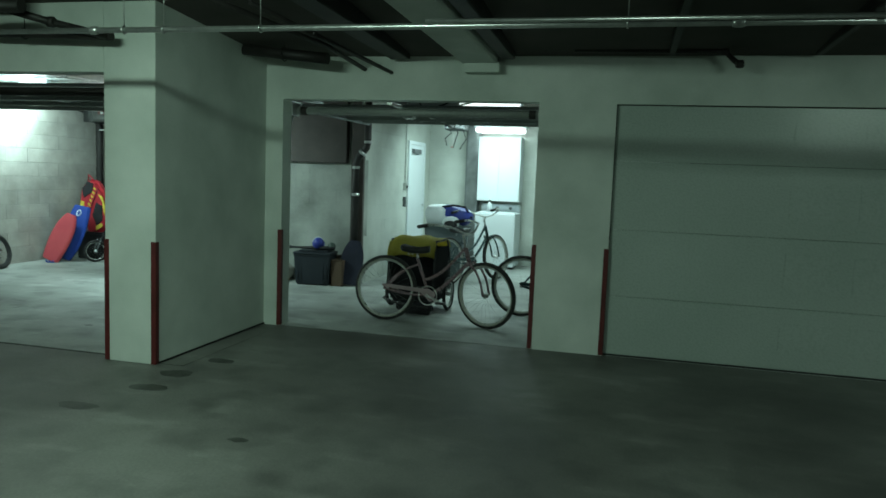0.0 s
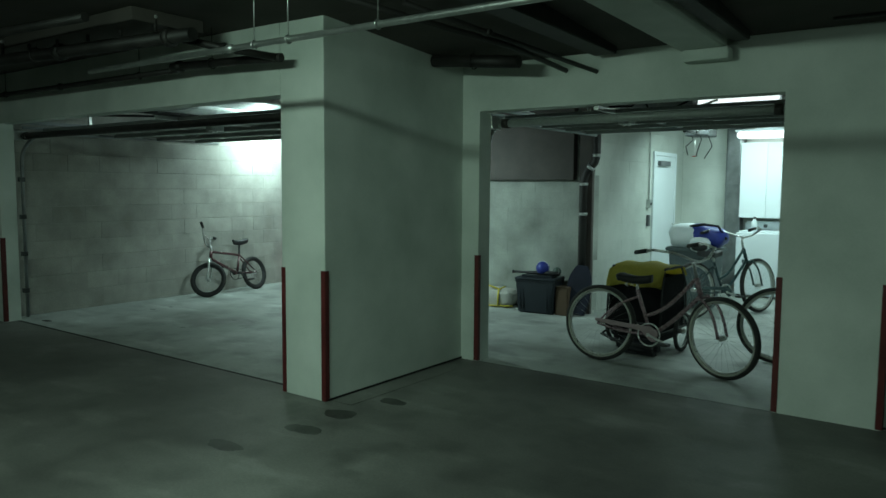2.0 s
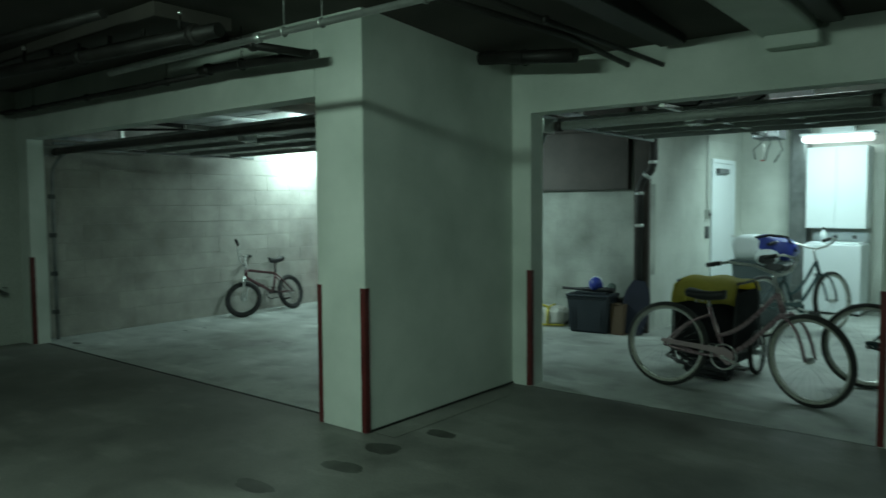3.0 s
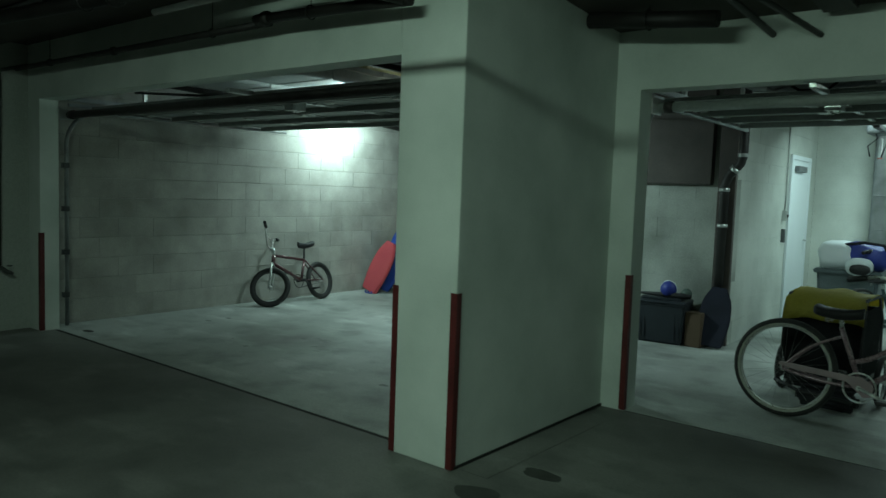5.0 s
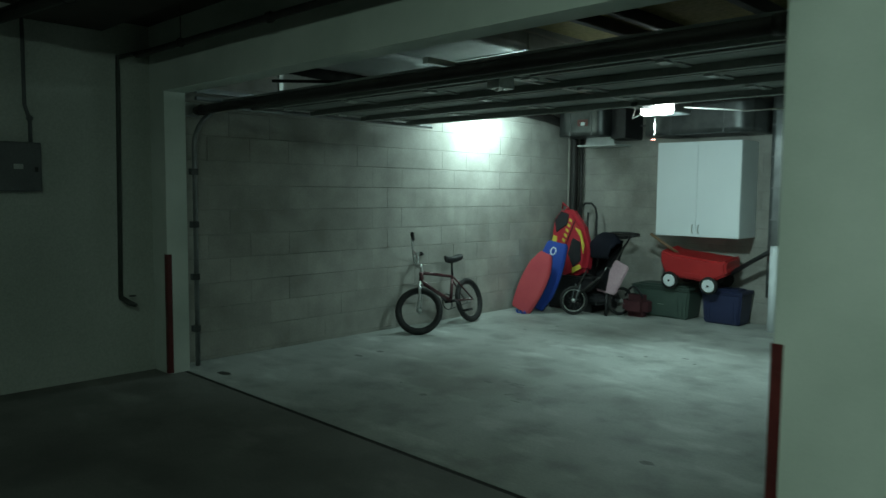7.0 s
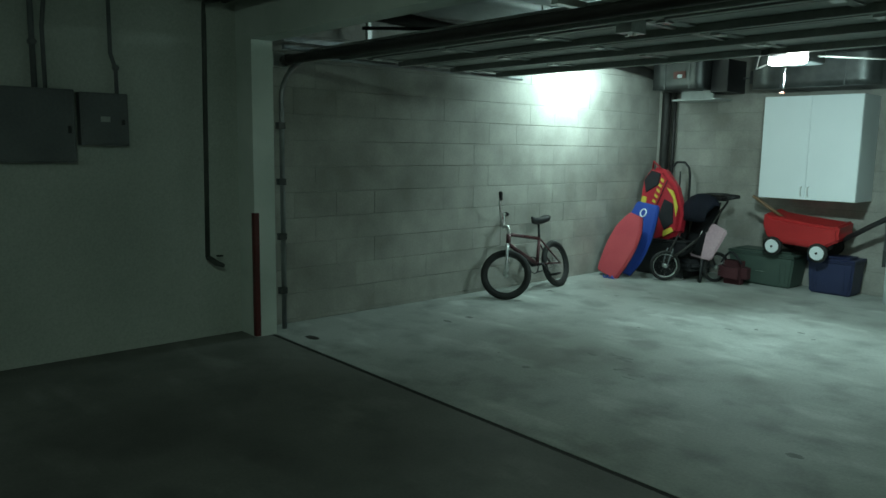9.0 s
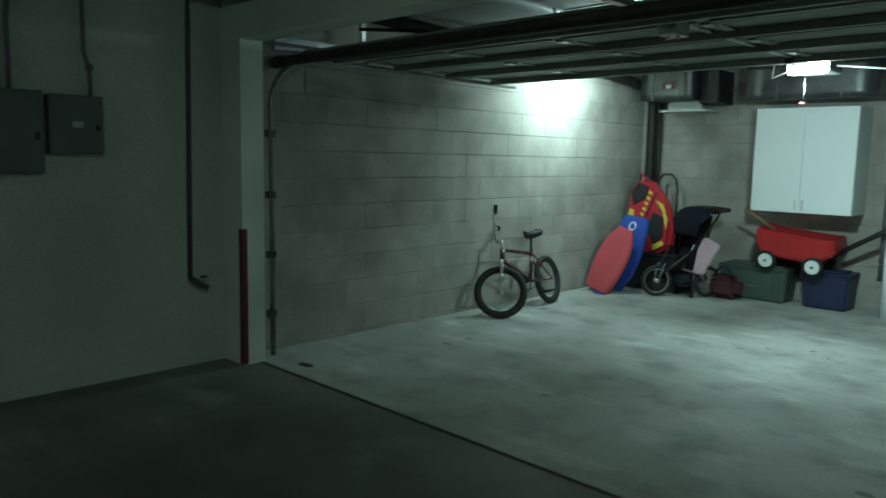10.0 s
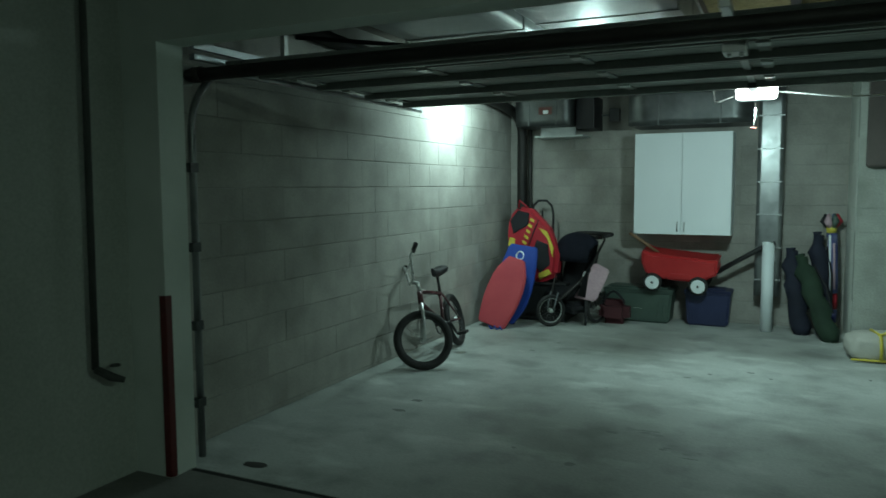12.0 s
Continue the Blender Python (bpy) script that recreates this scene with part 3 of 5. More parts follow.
pipe_run("wall_conduit", [(XW + 0.03, 5.23, 1.76), (XW + 0.03, 5.23, 1.92), (XW + 0.03, 5.20, 2.02), (XW + 0.03, 5.20, 2.69)], 0.013, M_GREYBOX, "grey conduit rising from the smaller box", "conduit", fittings=[(XW + 0.03, 5.23, 1.93)])
st = pipe_run("wall_standpipe", [(XW + 0.09, 6.06, 2.50), (XW + 0.09, 5.82, 2.42), (XW + 0.09, 5.82, 2.3), (XW + 0.09, 5.80, 0.62)], 0.017, M_PIPEGREY, "black iron drain pipe with a valve at its foot", "pipe")
part("valve", tubed([(0, -0.26, -1.88), (0.06, -0.22, -1.92), (0.10, -0.18, -1.94)], [0.020, 0.022, 0.014], 10), M_PIPEGREY, st)
part("valve_wheel", tubed(ring_pts((0.05, -0.19, -1.87), 0.022, "z", 16), 0.005, 6, True), M_PIPEGREY, st)

# ---- ducts and pipes inside the bays ----


def duct(name, x0, x1, y0, y1, z0, z1, along, seams, label, metal=None, lip=0.009):
    """Sheet-metal duct with standing seams, slightly dented."""
    t = thing(name, pose(x0, y0, z0), label, "air duct", "sheet-metal ducts")
    bm = boxed(0, x1 - x0, 0, y1 - y0, 0, z1 - z0)
    bmesh.ops.subdivide_edges(bm, edges=list(bm.edges), cuts=5, use_grid_fill=True)
    for v in bm.verts:
        n = noise.noise(Vector(v.co) * 3.1 + Vector((x0, y0, z0)))
        v.co += Vector((0, 0.004 * n, 0.006 * n))
    for f in bm.faces:
        f.smooth = True
    part("casing", bm, metal or M_FOIL, t)
    L = {"x": x1 - x0, "y": y1 - y0, "z": z1 - z0}[along]
    for i in range(seams):
        s = L * (i + 0.5) / seams
        e = lip
        lo = [-e, -e, -e]
        hi = [x1 - x0 + e, y1 - y0 + e, z1 - z0 + e]
        k = "xyz".index(along)
        lo[k], hi[k] = s - 0.008, s + 0.008
        part("seam", boxed(lo[0], hi[0], lo[1], hi[1], lo[2], hi[2], 0.003), metal or M_GALV, t)
    return t


for x0, x1, z0, z1 in ((-7.72, -6.92, 2.43, 2.68), (-6.84, -6.02, 2.45, 2.68)):
    duct("ceiling_duct", x0, x1, 6.75, 9.35, z0, z1, "y", 4, "dull zinc sheet-metal duct above the raised door", M_SHEET, 0.006)
bd = duct("back_duct", -8.22, -7.60, 11.22, 11.75, 2.14, 2.56, "x", 2, "sheet-metal duct box on the back wall, darkened for shade", M_DIMSHEET, 0.005)
part("flange", boxed(0.17, 0.72, 0.14, 0.50, -0.120, -0.100, 0.003), M_SHEET, bd, "bright bent zinc flange")
part("flange_web", boxed(0.20, 0.60, 0.30, 0.32, -0.100, -0.001, 0.001), M_SHEET, bd)
part("sticker", boxed(0.27, 0.42, -0.012, -0.0085, 0.12, 0.20, 0.001), surface("faded_red_label", (0.13, 0.04, 0.036), (0.19, 0.06, 0.055), 0.6), bd, "faded red sticker")
part("sticker", boxed(0.32, 0.38, -0.016, -0.0125, 0.125, 0.165, 0.001), M_WHITE, bd, "small white label")
vb = thing("control_box", pose(-7.575, 11.370, 2.10), "black control box on the back wall", "control box")
part("body", boxed(0, 0.20, 0, 0.415, 0, 0.36, 0.01), M_BLACK, vb)
part("junction", boxed(0.30, 0.40, 0.30, 0.415, 0.10, 0.24, 0.006), M_GREYBOX, vb)
part("conduit", tubed([(0.20, 0.36, 0.17), (0.30, 0.36, 0.17)], 0.010, 8), M_GREYBOX, vb)
duct("back_duct", -6.945, -5.765, 11.07, 11.75, 2.09, 2.44, "x", 2, "sheet-metal duct over the white cabinet, darkened for shade", M_DIMSHEET, 0.005)
duct("riser_duct", -5.735, -5.495, 11.55, 11.77, 0.34, 2.68, "z", 7, "narrow sheet-metal riser on the back wall", M_RISER, 0.004)
duct("riser_duct", -2.60, -2.38, 13.75, 13.98, 0.10, 2.68, "z", 6, "narrow sheet-metal riser in the laundry corner", M_RISER, 0.006)
structure("ceiling_insulation", boxed(-5.94, -3.72, 6.4, 9.9, 2.575, 2.695, 0.03), M_INSUL, "yellow glass-wool insulation between joists", "insulation")
for i, (x, w) in enumerate(((-5.46, 0.06), (-5.20, 0.06), (-4.55, 0.07))):
    beam("joist_%d" % (i + 1), x, x + w, 6.28, 11.6, 2.50, TOP - 0.002, 2.50, M_DARKTUBE, "dark steel joist under the garage soffit")
pipe_run("ceiling_cable", [(-5.96, 6.9, 2.56), (-5.95, 8.2, 2.535), (-5.94, 9.6, 2.56)], 0.007, M_CORD, "white cable along the edge of the insulation", "cable", seg=6)
pipe_run("garage_pipe", [(-8.0, 6.9, 2.33), (-7.3, 7.9, 2.36), (-6.9, 10.4, 2.36)], 0.013, M_BLACKPIPE, "black pipe under the garage ceiling")
pipe_run("corner_pipe", [(-8.30, 11.67, 0.0), (-8.30, 11.67, 1.2), (-8.30, 11.67, 2.12), (-8.305, 11.64, 2.22), (-8.32, 11.50, 2.32), (-8.36, 11.2, 2.38), (-8.40, 10.8, 2.42), (-8.41, 9.4, 2.47), (-8.41, 7.0, 2.55)], 0.055, M_BLACKPIPE,
         "fat black drain pipe bending out of the corner", seg=18)
pipe_run("corner_pipe", [(-8.215, 11.72, 0.0), (-8.215, 11.72, 2.69)], 0.022, M_BLACKPIPE, "thin black pipe beside the drain pipe")
pipe_run("opener_cable", [(-5.53, 9.1, 2.13), (-5.1, 9.3, 2.09), (-4.75, 9.6, 2.12), (-4.55, 10.0, 2.20), (-4.5, 10.69, 2.33)], 0.006, M_CORD, "slack white cable from the opener", "cable", seg=6)
pipe_run("opener_cable", [(-5.80, 9.0, 2.10), (-5.93, 9.02, 2.06), (-5.95, 9.1, 2.16), (-5.85, 9.3, 2.30)], 0.005, M_CORD, "looped white cable at the opener", "cable", seg=6)
duct("bay_duct", -2.9, -2.3, 8.3, 10.1, 2.40, 2.66, "y", 6, "silver sheet-metal duct above the narrow bay door", M_SHEET, 0.008)
for i in range(3):
    y = 8.6 + 0.5 * i
    pipe_run("flexible_duct", [(-2.75 + 0.1 * i, y, 2.36), (-2.4 + 0.1 * i, y + 0.1, 2.34 + 0.03 * (i % 2)), (-2.0 + 0.1 * i, y, 2.37)], 0.05, M_SHEET, "crinkled silver flexible duct", "air duct", fittings=[(-2.4 + 0.1 * i, y + 0.1, 2.355)])

for i in range(5):
    a = i * 1.7
    pipe_run("loose_cable", [(-2.62 + 0.13 * i, 8.7 + 0.25 * i, 2.36), (-2.50 + 0.12 * i, 8.75 + 0.2 * i, 2.27 + 0.02 * math.sin(a)), (-2.35 + 0.13 * i, 8.85 + 0.22 * i, 2.30 + 0.03 * math.cos(a)), (-2.22 + 0.15 * i, 8.7 + 0.25 * i, 2.38)],
             0.011, M_BLACKPIPE if i % 2 else M_GALV, "slack cable looped above the narrow bay door", "cable", seg=6, group="loose cables")
for i in range(3):
    x, y = -2.12 + 0.08 * i, 10.53 + 0.03 * i
    pipe_run("hanging_cable", [(x, y, 2.13), (x + 0.03, y - 0.02, 2.06), (x - 0.04 + 0.05 * i, y - 0.04, 1.99), (x - 0.02, y - 0.03, 1.90 - 0.02 * i)], 0.006, M_BLACK, "black cable end hanging by the opener", "cable", seg=6, group="loose cables")

# store corner: post, pipe, dark board, service door
structure("post_brown", boxed(-3.485, -3.312, 10.64, 10.698, 0.0, 2.69, 0.006), M_BROWN, "dark brown painted steel post on the store corner", "post")
sp = pipe_run("soil_pipe", [(-3.235, 10.58, 2.69), (-3.235, 10.58, 1.92), (-3.255, 10.58, 1.84), (-3.36, 10.58, 1.72), (-3.395, 10.58, 1.62), (-3.395, 10.58, 0.0)], 0.045, M_BLACKPIPE,
              "black iron soil pipe with an offset", "pipe", seg=16)
for z in (1.92, 1.58, 1.22):
    x = 0.0 if z > 1.7 else -0.16
    part("joint_band", tubed([(x, 0, z - 2.69 - 0.018), (x, 0, z - 2.69 + 0.018)], 0.051, 16), M_GALV, sp, "bright steel band")
part("joint_band", tubed([(-0.06, 0, -0.895), (-0.085, 0, -0.925)], 0.051, 16), M_GALV, sp, "bright steel band")
# one dark box stands for the bulkhead and the shadow about it
db = thing("wall_boxing", pose(-4.845, 10.860, 1.64), "dark boxing across the top of the store wall, shadow included", "boxing")
part("box", boxed(0, 1.30, -0.26, 0.006, 0, 1.06, 0.006), M_BROWN, db)
part("bottom_board", boxed(0.006, 1.294, -0.254, 0.004, -0.012, -0.0005, 0.003), M_BROWN, db)
sd = thing("service_door", pose(-3.32, 12.66, 0.0), "closed white steel service door in the block wall", "door")
part("frame", boxed(0.001, 0.03, 0.0, 0.055, 0, 2.06, 0.004), M_WHITE, sd)
part("frame", boxed(0.001, 0.03, 0.90, 0.955, 0, 2.06, 0.004), M_WHITE, sd)
part("frame", boxed(0.001, 0.03, 0.055, 0.90, 2.005, 2.06, 0.004), M_WHITE, sd)
leaf = part("leaf", boxed(0.001, 0.022, 0.06, 0.895, 0.01, 2.0, 0.003), M_WHITE, sd)
part("door_closer", boxed(0.0225, 0.075, 0.15, 0.55, 1.86, 1.93, 0.006), M_GREYBOX, leaf, "grey closer")
part("handle", tubed([(0.022, 0.82, 1.0), (0.07, 0.82, 1.0), (0.07, 0.72, 1.0)], 0.010, 8), M_CHROME, leaf, "steel lever handle")
sw = thing("switch_box", pose(-3.32, 12.50, 1.26), "steel switch box with a conduit to the ceiling", "switch box")
part("box", boxed(0.001, 0.05, -0.04, 0.04, 0, 0.12, 0.004), M_GALV, sw)
part("toggle", boxed(0.0505, 0.065, -0.01, 0.01, 0.04, 0.075, 0.002), M_BLACK, sw)
part("conduit", tubed([(0.02, 0, 0.12), (0.02, 0, 0.9), (0.02, -0.04, 1.43)], 0.010, 8), M_GALV, sw)
part("lower_box", boxed(0.001, 0.04, -0.03, 0.03, -0.26, -0.10, 0.004), M_GREYBOX, sw)


def wall_cabinet(x, y, z, w, d, h, label, handles=True):
    t = thing("wall_cabinet", pose(x, y, z), label, "cabinet", "white cabinets")
    part("carcass", boxed(0, w, 0.021, d, 0, h, 0.003), M_WHITE, t)
    for k in range(2):
        a = k * w / 2
        door = part("door", boxed(a + 0.0015, a + w / 2 - 0.0015, 0.0, 0.020, 0.002, h - 0.002, 0.003), M_WHITE, t)
        if not handles:
            continue
        hx = w / 2 - 0.035 if k == 0 else w / 2 + 0.035
        part("handle", tubed([(hx, 0.0, 0.04), (hx, -0.025, 0.045), (hx, -0.028, 0.09), (hx, -0.025, 0.125), (hx, 0.0, 0.13)], 0.006, 8), M_CHROME, door, "small chrome bow handle")
    return t


wall_cabinet(-6.926, 11.335, 0.967, 0.967, 0.453, 1.056, "white two-door wall cabinet on the block wall")
wall_cabinet(-2.36, 13.62, 1.12, 0.72, 0.375, 1.08, "white two-door wall cabinet above the washer", False)
# ---- bicycles ----
M_CREAM = surface("cream_tyre", (0.30, 0.305, 0.27), (0.42, 0.425, 0.38), 0.7, big=6, fine=60)
M_SPOKE = surface("spoke_steel", (0.35, 0.36, 0.36), (0.45, 0.46, 0.46), 0.35, 0.9, big=6, fine=40, bump=0.0)


def wheel(parent, cx, cz, r, tw, m=None, sidewall=None, spokes=28, rim_mat=None):
    """A spoked wheel in the x-z plane: rim, tyre, whitewall, hub, spokes."""
    m = m or Matrix()
    c = (cx, 0, cz)
    rim = part("wheel", turned(tube(bmesh.new(), ring_pts(c, r - tw * 1.9, "y", 48), tw * 0.42, 8, True), m), rim_mat or M_CHROME, parent)
    part("tyre", turned(tubed(ring_pts(c, r - tw, "y", 48), tw, 12, True), m), M_RUBBER, rim, "black rubber tyre")
    if sidewall:
        for s in (-1, 1):
            pts = ring_pts((cx, s * tw * 0.45, cz), r - tw * 1.35, "y", 48)
            bm = tubed(pts, tw * 0.52, 8, True)
            part("whitewall", turned(bm, m), sidewall, rim, "cream tyre sidewall")
    part("hub", turned(tubed([(cx, -0.045, cz), (cx, -0.03, cz), (cx, -0.028, cz), (cx, 0.028, cz), (cx, 0.03, cz), (cx, 0.045, cz)], [0.008, 0.008, 0.024, 0.024, 0.008, 0.008], 12), m), M_CHROME, rim)
    bm = bmesh.new()
    for i in range(spokes):
        a = 2 * math.pi * i / spokes
        b = a + (0.45 if i % 2 else -0.45)
        s = 0.024 if (i // 2) % 2 else -0.024
        R = r - tw * 2.1
        tube(bm, [(cx + 0.022 * math.cos(b), s, cz + 0.022 * math.sin(b)), (cx + R * math.cos(a), 0, cz + R * math.sin(a))], 0.0008, 4, cap=False)
    part("spokes", turned(bm, m), M_SPOKE, rim)
    return rim


def saddle(parent, x, z, length, width, material):
    bm = bmesh.new()
    n, k = 12, 10
    rows = []
    for i in range(n + 1):
        u = i / n
        w = width * (0.5 * (1 - u) ** 1.6 + 0.14) * (1 if u < 0.95 else 0.7) * (0.75 if u < 0.05 else 1)
        row = []
        for j in range(k):
            a = 2 * math.pi * j / k
            zz = 0.028 * math.sin(a) - (0.018 if math.sin(a) < 0 else 0)
            row.append(bm.verts.new((x - length * 0.55 + length * u, w * math.cos(a), z + zz + 0.02 * (2 * u - 1) ** 2)))
        rows.append(row)
    for a, b in zip(rows, rows[1:]):
        for j in range(k):
            f = bm.faces.new((a[j], a[(j + 1) % k], b[(j + 1) % k], b[j]))
            f.smooth = True
    bm.faces.new(list(reversed(rows[0])))
    bm.faces.new(rows[-1])
    bmesh.ops.recalc_face_normals(bm, faces=bm.faces)
    return part("saddle", bm, material, parent, "black saddle")


def arc(p, q, bulge, n=8):
    """Points of a bowed tube from p to q; bulge is the way the middle is pushed."""
    p, q, b = Vector(p), Vector(q), Vector(bulge)
    return [p.lerp(q, i / n) + b * math.sin(math.pi * i / n) for i in range(n + 1)]


def crankset(parent, x, z, ring, crank, material, a0=0.4):
    hub = part("crankset", tubed([(x, -0.07, z), (x, 0.07, z)], 0.016, 10), material, parent)
    part("chainring", tubed(ring_pts((x, -0.045, z), ring, "y", 30), 0.006, 6, True), material, hub)
    for s in (-1, 1):
        a = a0 + (math.pi if s > 0 else 0)
        e = (x + crank * math.cos(a), s * 0.075, z + crank * math.sin(a))
        part("crank_arm", tubed([(x, s * 0.065, z), e], 0.011, 8), material, hub)
        part("pedal", boxed(e[0] - 0.045, e[0] + 0.045, min(s * 0.08, s * 0.17), max(s * 0.08, s * 0.17), e[2] - 0.012, e[2] + 0.012, 0.005), M_BLACK, hub, "black pedal")
    return hub


def steer_turn(head, foot, degrees):
    ax = (Vector(head) - Vector(foot)).normalized()
    return Matrix.Translation(head) @ Matrix.Rotation(radians(degrees), 4, ax) @ Matrix.Translation(-Vector(head))


def bmx(m):
    t = thing("bmx_bicycle", m, "small dark maroon bicycle with a chrome fork, leaning on the wall", "bicycle", "bicycles")
    M_FR = surface("maroon_frame", (0.050, 0.014, 0.018), (0.085, 0.024, 0.030), 0.3, 0.2, big=5, fine=60, coat=0.5, bump=0.0)
    r, wb = 0.247, 0.92
    wheel(t, 0, r, r, 0.030, spokes=36, rim_mat=M_BLACK)
    head_t, head_b, bb, seat_t = (0.775, 0, 0.625), (0.805, 0, 0.53), (0.355, 0, 0.275), (0.235, 0, 0.535)
    fr = part("frame", tubed([head_b, bb], 0.021), M_FR, t)
    for a, b, rr in ((head_t, seat_t, 0.018), (bb, seat_t, 0.017), (head_t, head_b, 0.024)):
        part("frame_tube", tubed([a, b], rr), M_FR, fr)
    for s in (-0.055, 0.055):
        part("stay", tubed([(0, s, r), (0.33, s * 0.5, 0.275)], 0.010, 8), M_FR, fr)
        part("stay", tubed([(0, s, r), (0.235, s * 0.35, 0.52)], 0.009, 8), M_FR, fr)
    part("seat_post", tubed([seat_t, (0.19, 0, 0.70)], 0.013), M_BLACK, t)
    saddle(t, 0.19, 0.725, 0.25, 0.15, M_BLACK)
    crankset(t, 0.355, 0.275, 0.085, 0.16, M_BLACK, 0.9)
    part("chain", tubed([(0, -0.045, r + 0.03), (0.355, -0.045, 0.36)], 0.004, 6), M_BLACK, t)
    part("chain", tubed([(0, -0.045, r - 0.03), (0.355, -0.045, 0.19)], 0.004, 6), M_BLACK, t)
    S = steer_turn(head_t, head_b, -60)
    wheel(t, wb, r, r, 0.030, S, spokes=36, rim_mat=M_BLACK)
    fork = part("fork", turned(tubed([(0.815, -0.06, 0.51), (0.815, 0.06, 0.51)], 0.018), S), M_CHROME, t, "chrome fork")
    for s in (-0.06, 0.06):
        part("fork_leg", turned(tubed([(0.815, s, 0.52), (0.86, s, 0.38), (wb, s, r)], 0.014), S), M_CHROME, fork)
    part("stem", turned(tubed([(0.77, 0, 0.62), (0.76, 0, 0.70), (0.80, 0, 0.72)], 0.019), S), M_CHROME, t, "chrome stem")
    bar = part("handlebar", turned(tubed([(0.72, -0.33, 0.93), (0.76, -0.19, 0.90), (0.80, -0.10, 0.73), (0.80, 0.10, 0.73), (0.76, 0.19, 0.90), (0.72, 0.33, 0.93)], 0.012), S), M_CHROME, t, "chrome high-rise bar")
    part("cross_bar", turned(tubed([(0.775, -0.16, 0.85), (0.775, 0.16, 0.85)], 0.009), S), M_CHROME, bar)
    for s in (-1, 1):
        part("grip", turned(tubed([(0.735, s * 0.24, 0.912), (0.72, s * 0.35, 0.935)], 0.019), S), M_BLACK, bar, "black rubber grip")
    return t


def cruiser(m, label, frame_mat, steer, guard_mat, basket=False):
    t = thing("cruiser_bicycle", m, label, "bicycle", "bicycles")
    r, wb = 0.338, 1.08
    wheel(t, 0, r, r, 0.026, sidewall=M_CREAM)
    head_t, head_b, bb, seat_t = (0.83, 0, 0.80), (0.875, 0, 0.66), (0.47, 0, 0.29), (0.33, 0, 0.66)
    fr = part("frame", tubed(arc(head_b, bb, (-0.03, 0, -0.06)), 0.018), frame_mat, t)
    part("frame_tube", tubed(arc(head_t, (0.40, 0, 0.44), (-0.02, 0, -0.08)), 0.016), frame_mat, fr)
    part("frame_tube", tubed([bb, seat_t], 0.016), frame_mat, fr)
    part("frame_tube", tubed([head_t, head_b], 0.022), frame_mat, fr)
    for s in (-0.06, 0.06):
        part("stay", tubed(arc((0, s, r), (0.45, s * 0.5, 0.29), (0, 0, -0.02)), 0.010, 8), frame_mat, fr)
        part("stay", tubed(arc((0, s, r), (0.34, s * 0.3, 0.60), (-0.02, 0, 0.03)), 0.009, 8), frame_mat, fr)
    part("seat_post", tubed([seat_t, (0.325, 0, 0.72)], 0.013), M_CHROME, t)
    saddle(t, 0.33, 0.755, 0.28, 0.26, M_BLACK)
    for s in (-0.06, 0.06):
        part("saddle_spring", tubed([(0.25 + 0.012 * math.cos(a), s + 0.012 * math.sin(a), 0.69 + 0.006 * a / 3) for a in [i * 0.7 for i in range(30)]], 0.003, 5), M_CHROME, t)
    crankset(t, 0.47, 0.29, 0.095, 0.17, M_CHROME, -0.35)
    guard = slab([(-0.01, 0.385), (-0.03, 0.365), (0.0, 0.350), (0.40, 0.318), (0.50, 0.232), (0.545, 0.245), (0.555, 0.315), (0.49, 0.362), (0.40, 0.362)], 0.012)
    part("chain_guard", turned(softened(guard, 0.004), Matrix.Translation((0, -0.06, 0))), guard_mat, t)
    S = steer_turn(head_t, head_b, steer)
    wheel(t, wb, r, r, 0.026, S, sidewall=M_CREAM)
    fork = part("fork", turned(tubed([(0.885, -0.06, 0.64), (0.885, 0.06, 0.64)], 0.018), S), frame_mat, t)
    for s in (-0.06, 0.06):
        part("fork_leg", turned(tubed(arc((0.885, s, 0.66), (wb, s, r), (0.03, 0, 0.05)), 0.012), S), frame_mat, fork)
    part("stem", turned(tubed([(0.83, 0, 0.80), (0.80, 0, 0.92), (0.86, 0, 0.94)], 0.014), S), M_CHROME, t)
    pts = []
    for s in (-1, 1):
        side = [(0.86, 0, 0.94), (0.87, s * 0.10, 0.96), (0.82, s * 0.26, 1.03), (0.66, s * 0.33, 1.05), (0.50, s * 0.34, 1.02)]
        pts = side[::-1] if s < 0 else pts + side[1:]
    bar = part("handlebar", turned(tubed(pts, 0.011), S), M_CHROME, t, "chrome swept-back bar")
    for s in (-1, 1):
        part("grip", turned(tubed([(0.60, s * 0.335, 1.04), (0.48, s * 0.34, 1.018)], 0.018), S), M_BLACK, bar, "black grip")
    if basket:
        b = part("basket", turned(softened(boxed(0.93, 1.17, -0.17, 0.17, 0.72, 0.735), 0.004), S), M_BLACK, t, "wire basket")
        for z in (0.78, 0.84, 0.90, 0.95):
            o = 0.02 * (z - 0.72) / 0.23
            part("wire", turned(tubed([(0.93 - o, -0.17 - o, z), (1.17 + o, -0.17 - o, z), (1.17 + o, 0.17 + o, z), (0.93 - o, 0.17 + o, z)], 0.004, 6, True), S), M_BLACK, b)
        for i in range(6):
            for s in (-1, 1):
                y = -0.17 + 0.34 * i / 5
                part("wire", turned(tubed([(1.05 + s * 0.12, y, 0.725), (1.05 + s * 0.14, y * 1.1, 0.95)], 0.003, 5), S), M_BLACK, b)
    return t


bmx(pose(-8.17, 9.58, 0.0, 14, 0, -80.6))

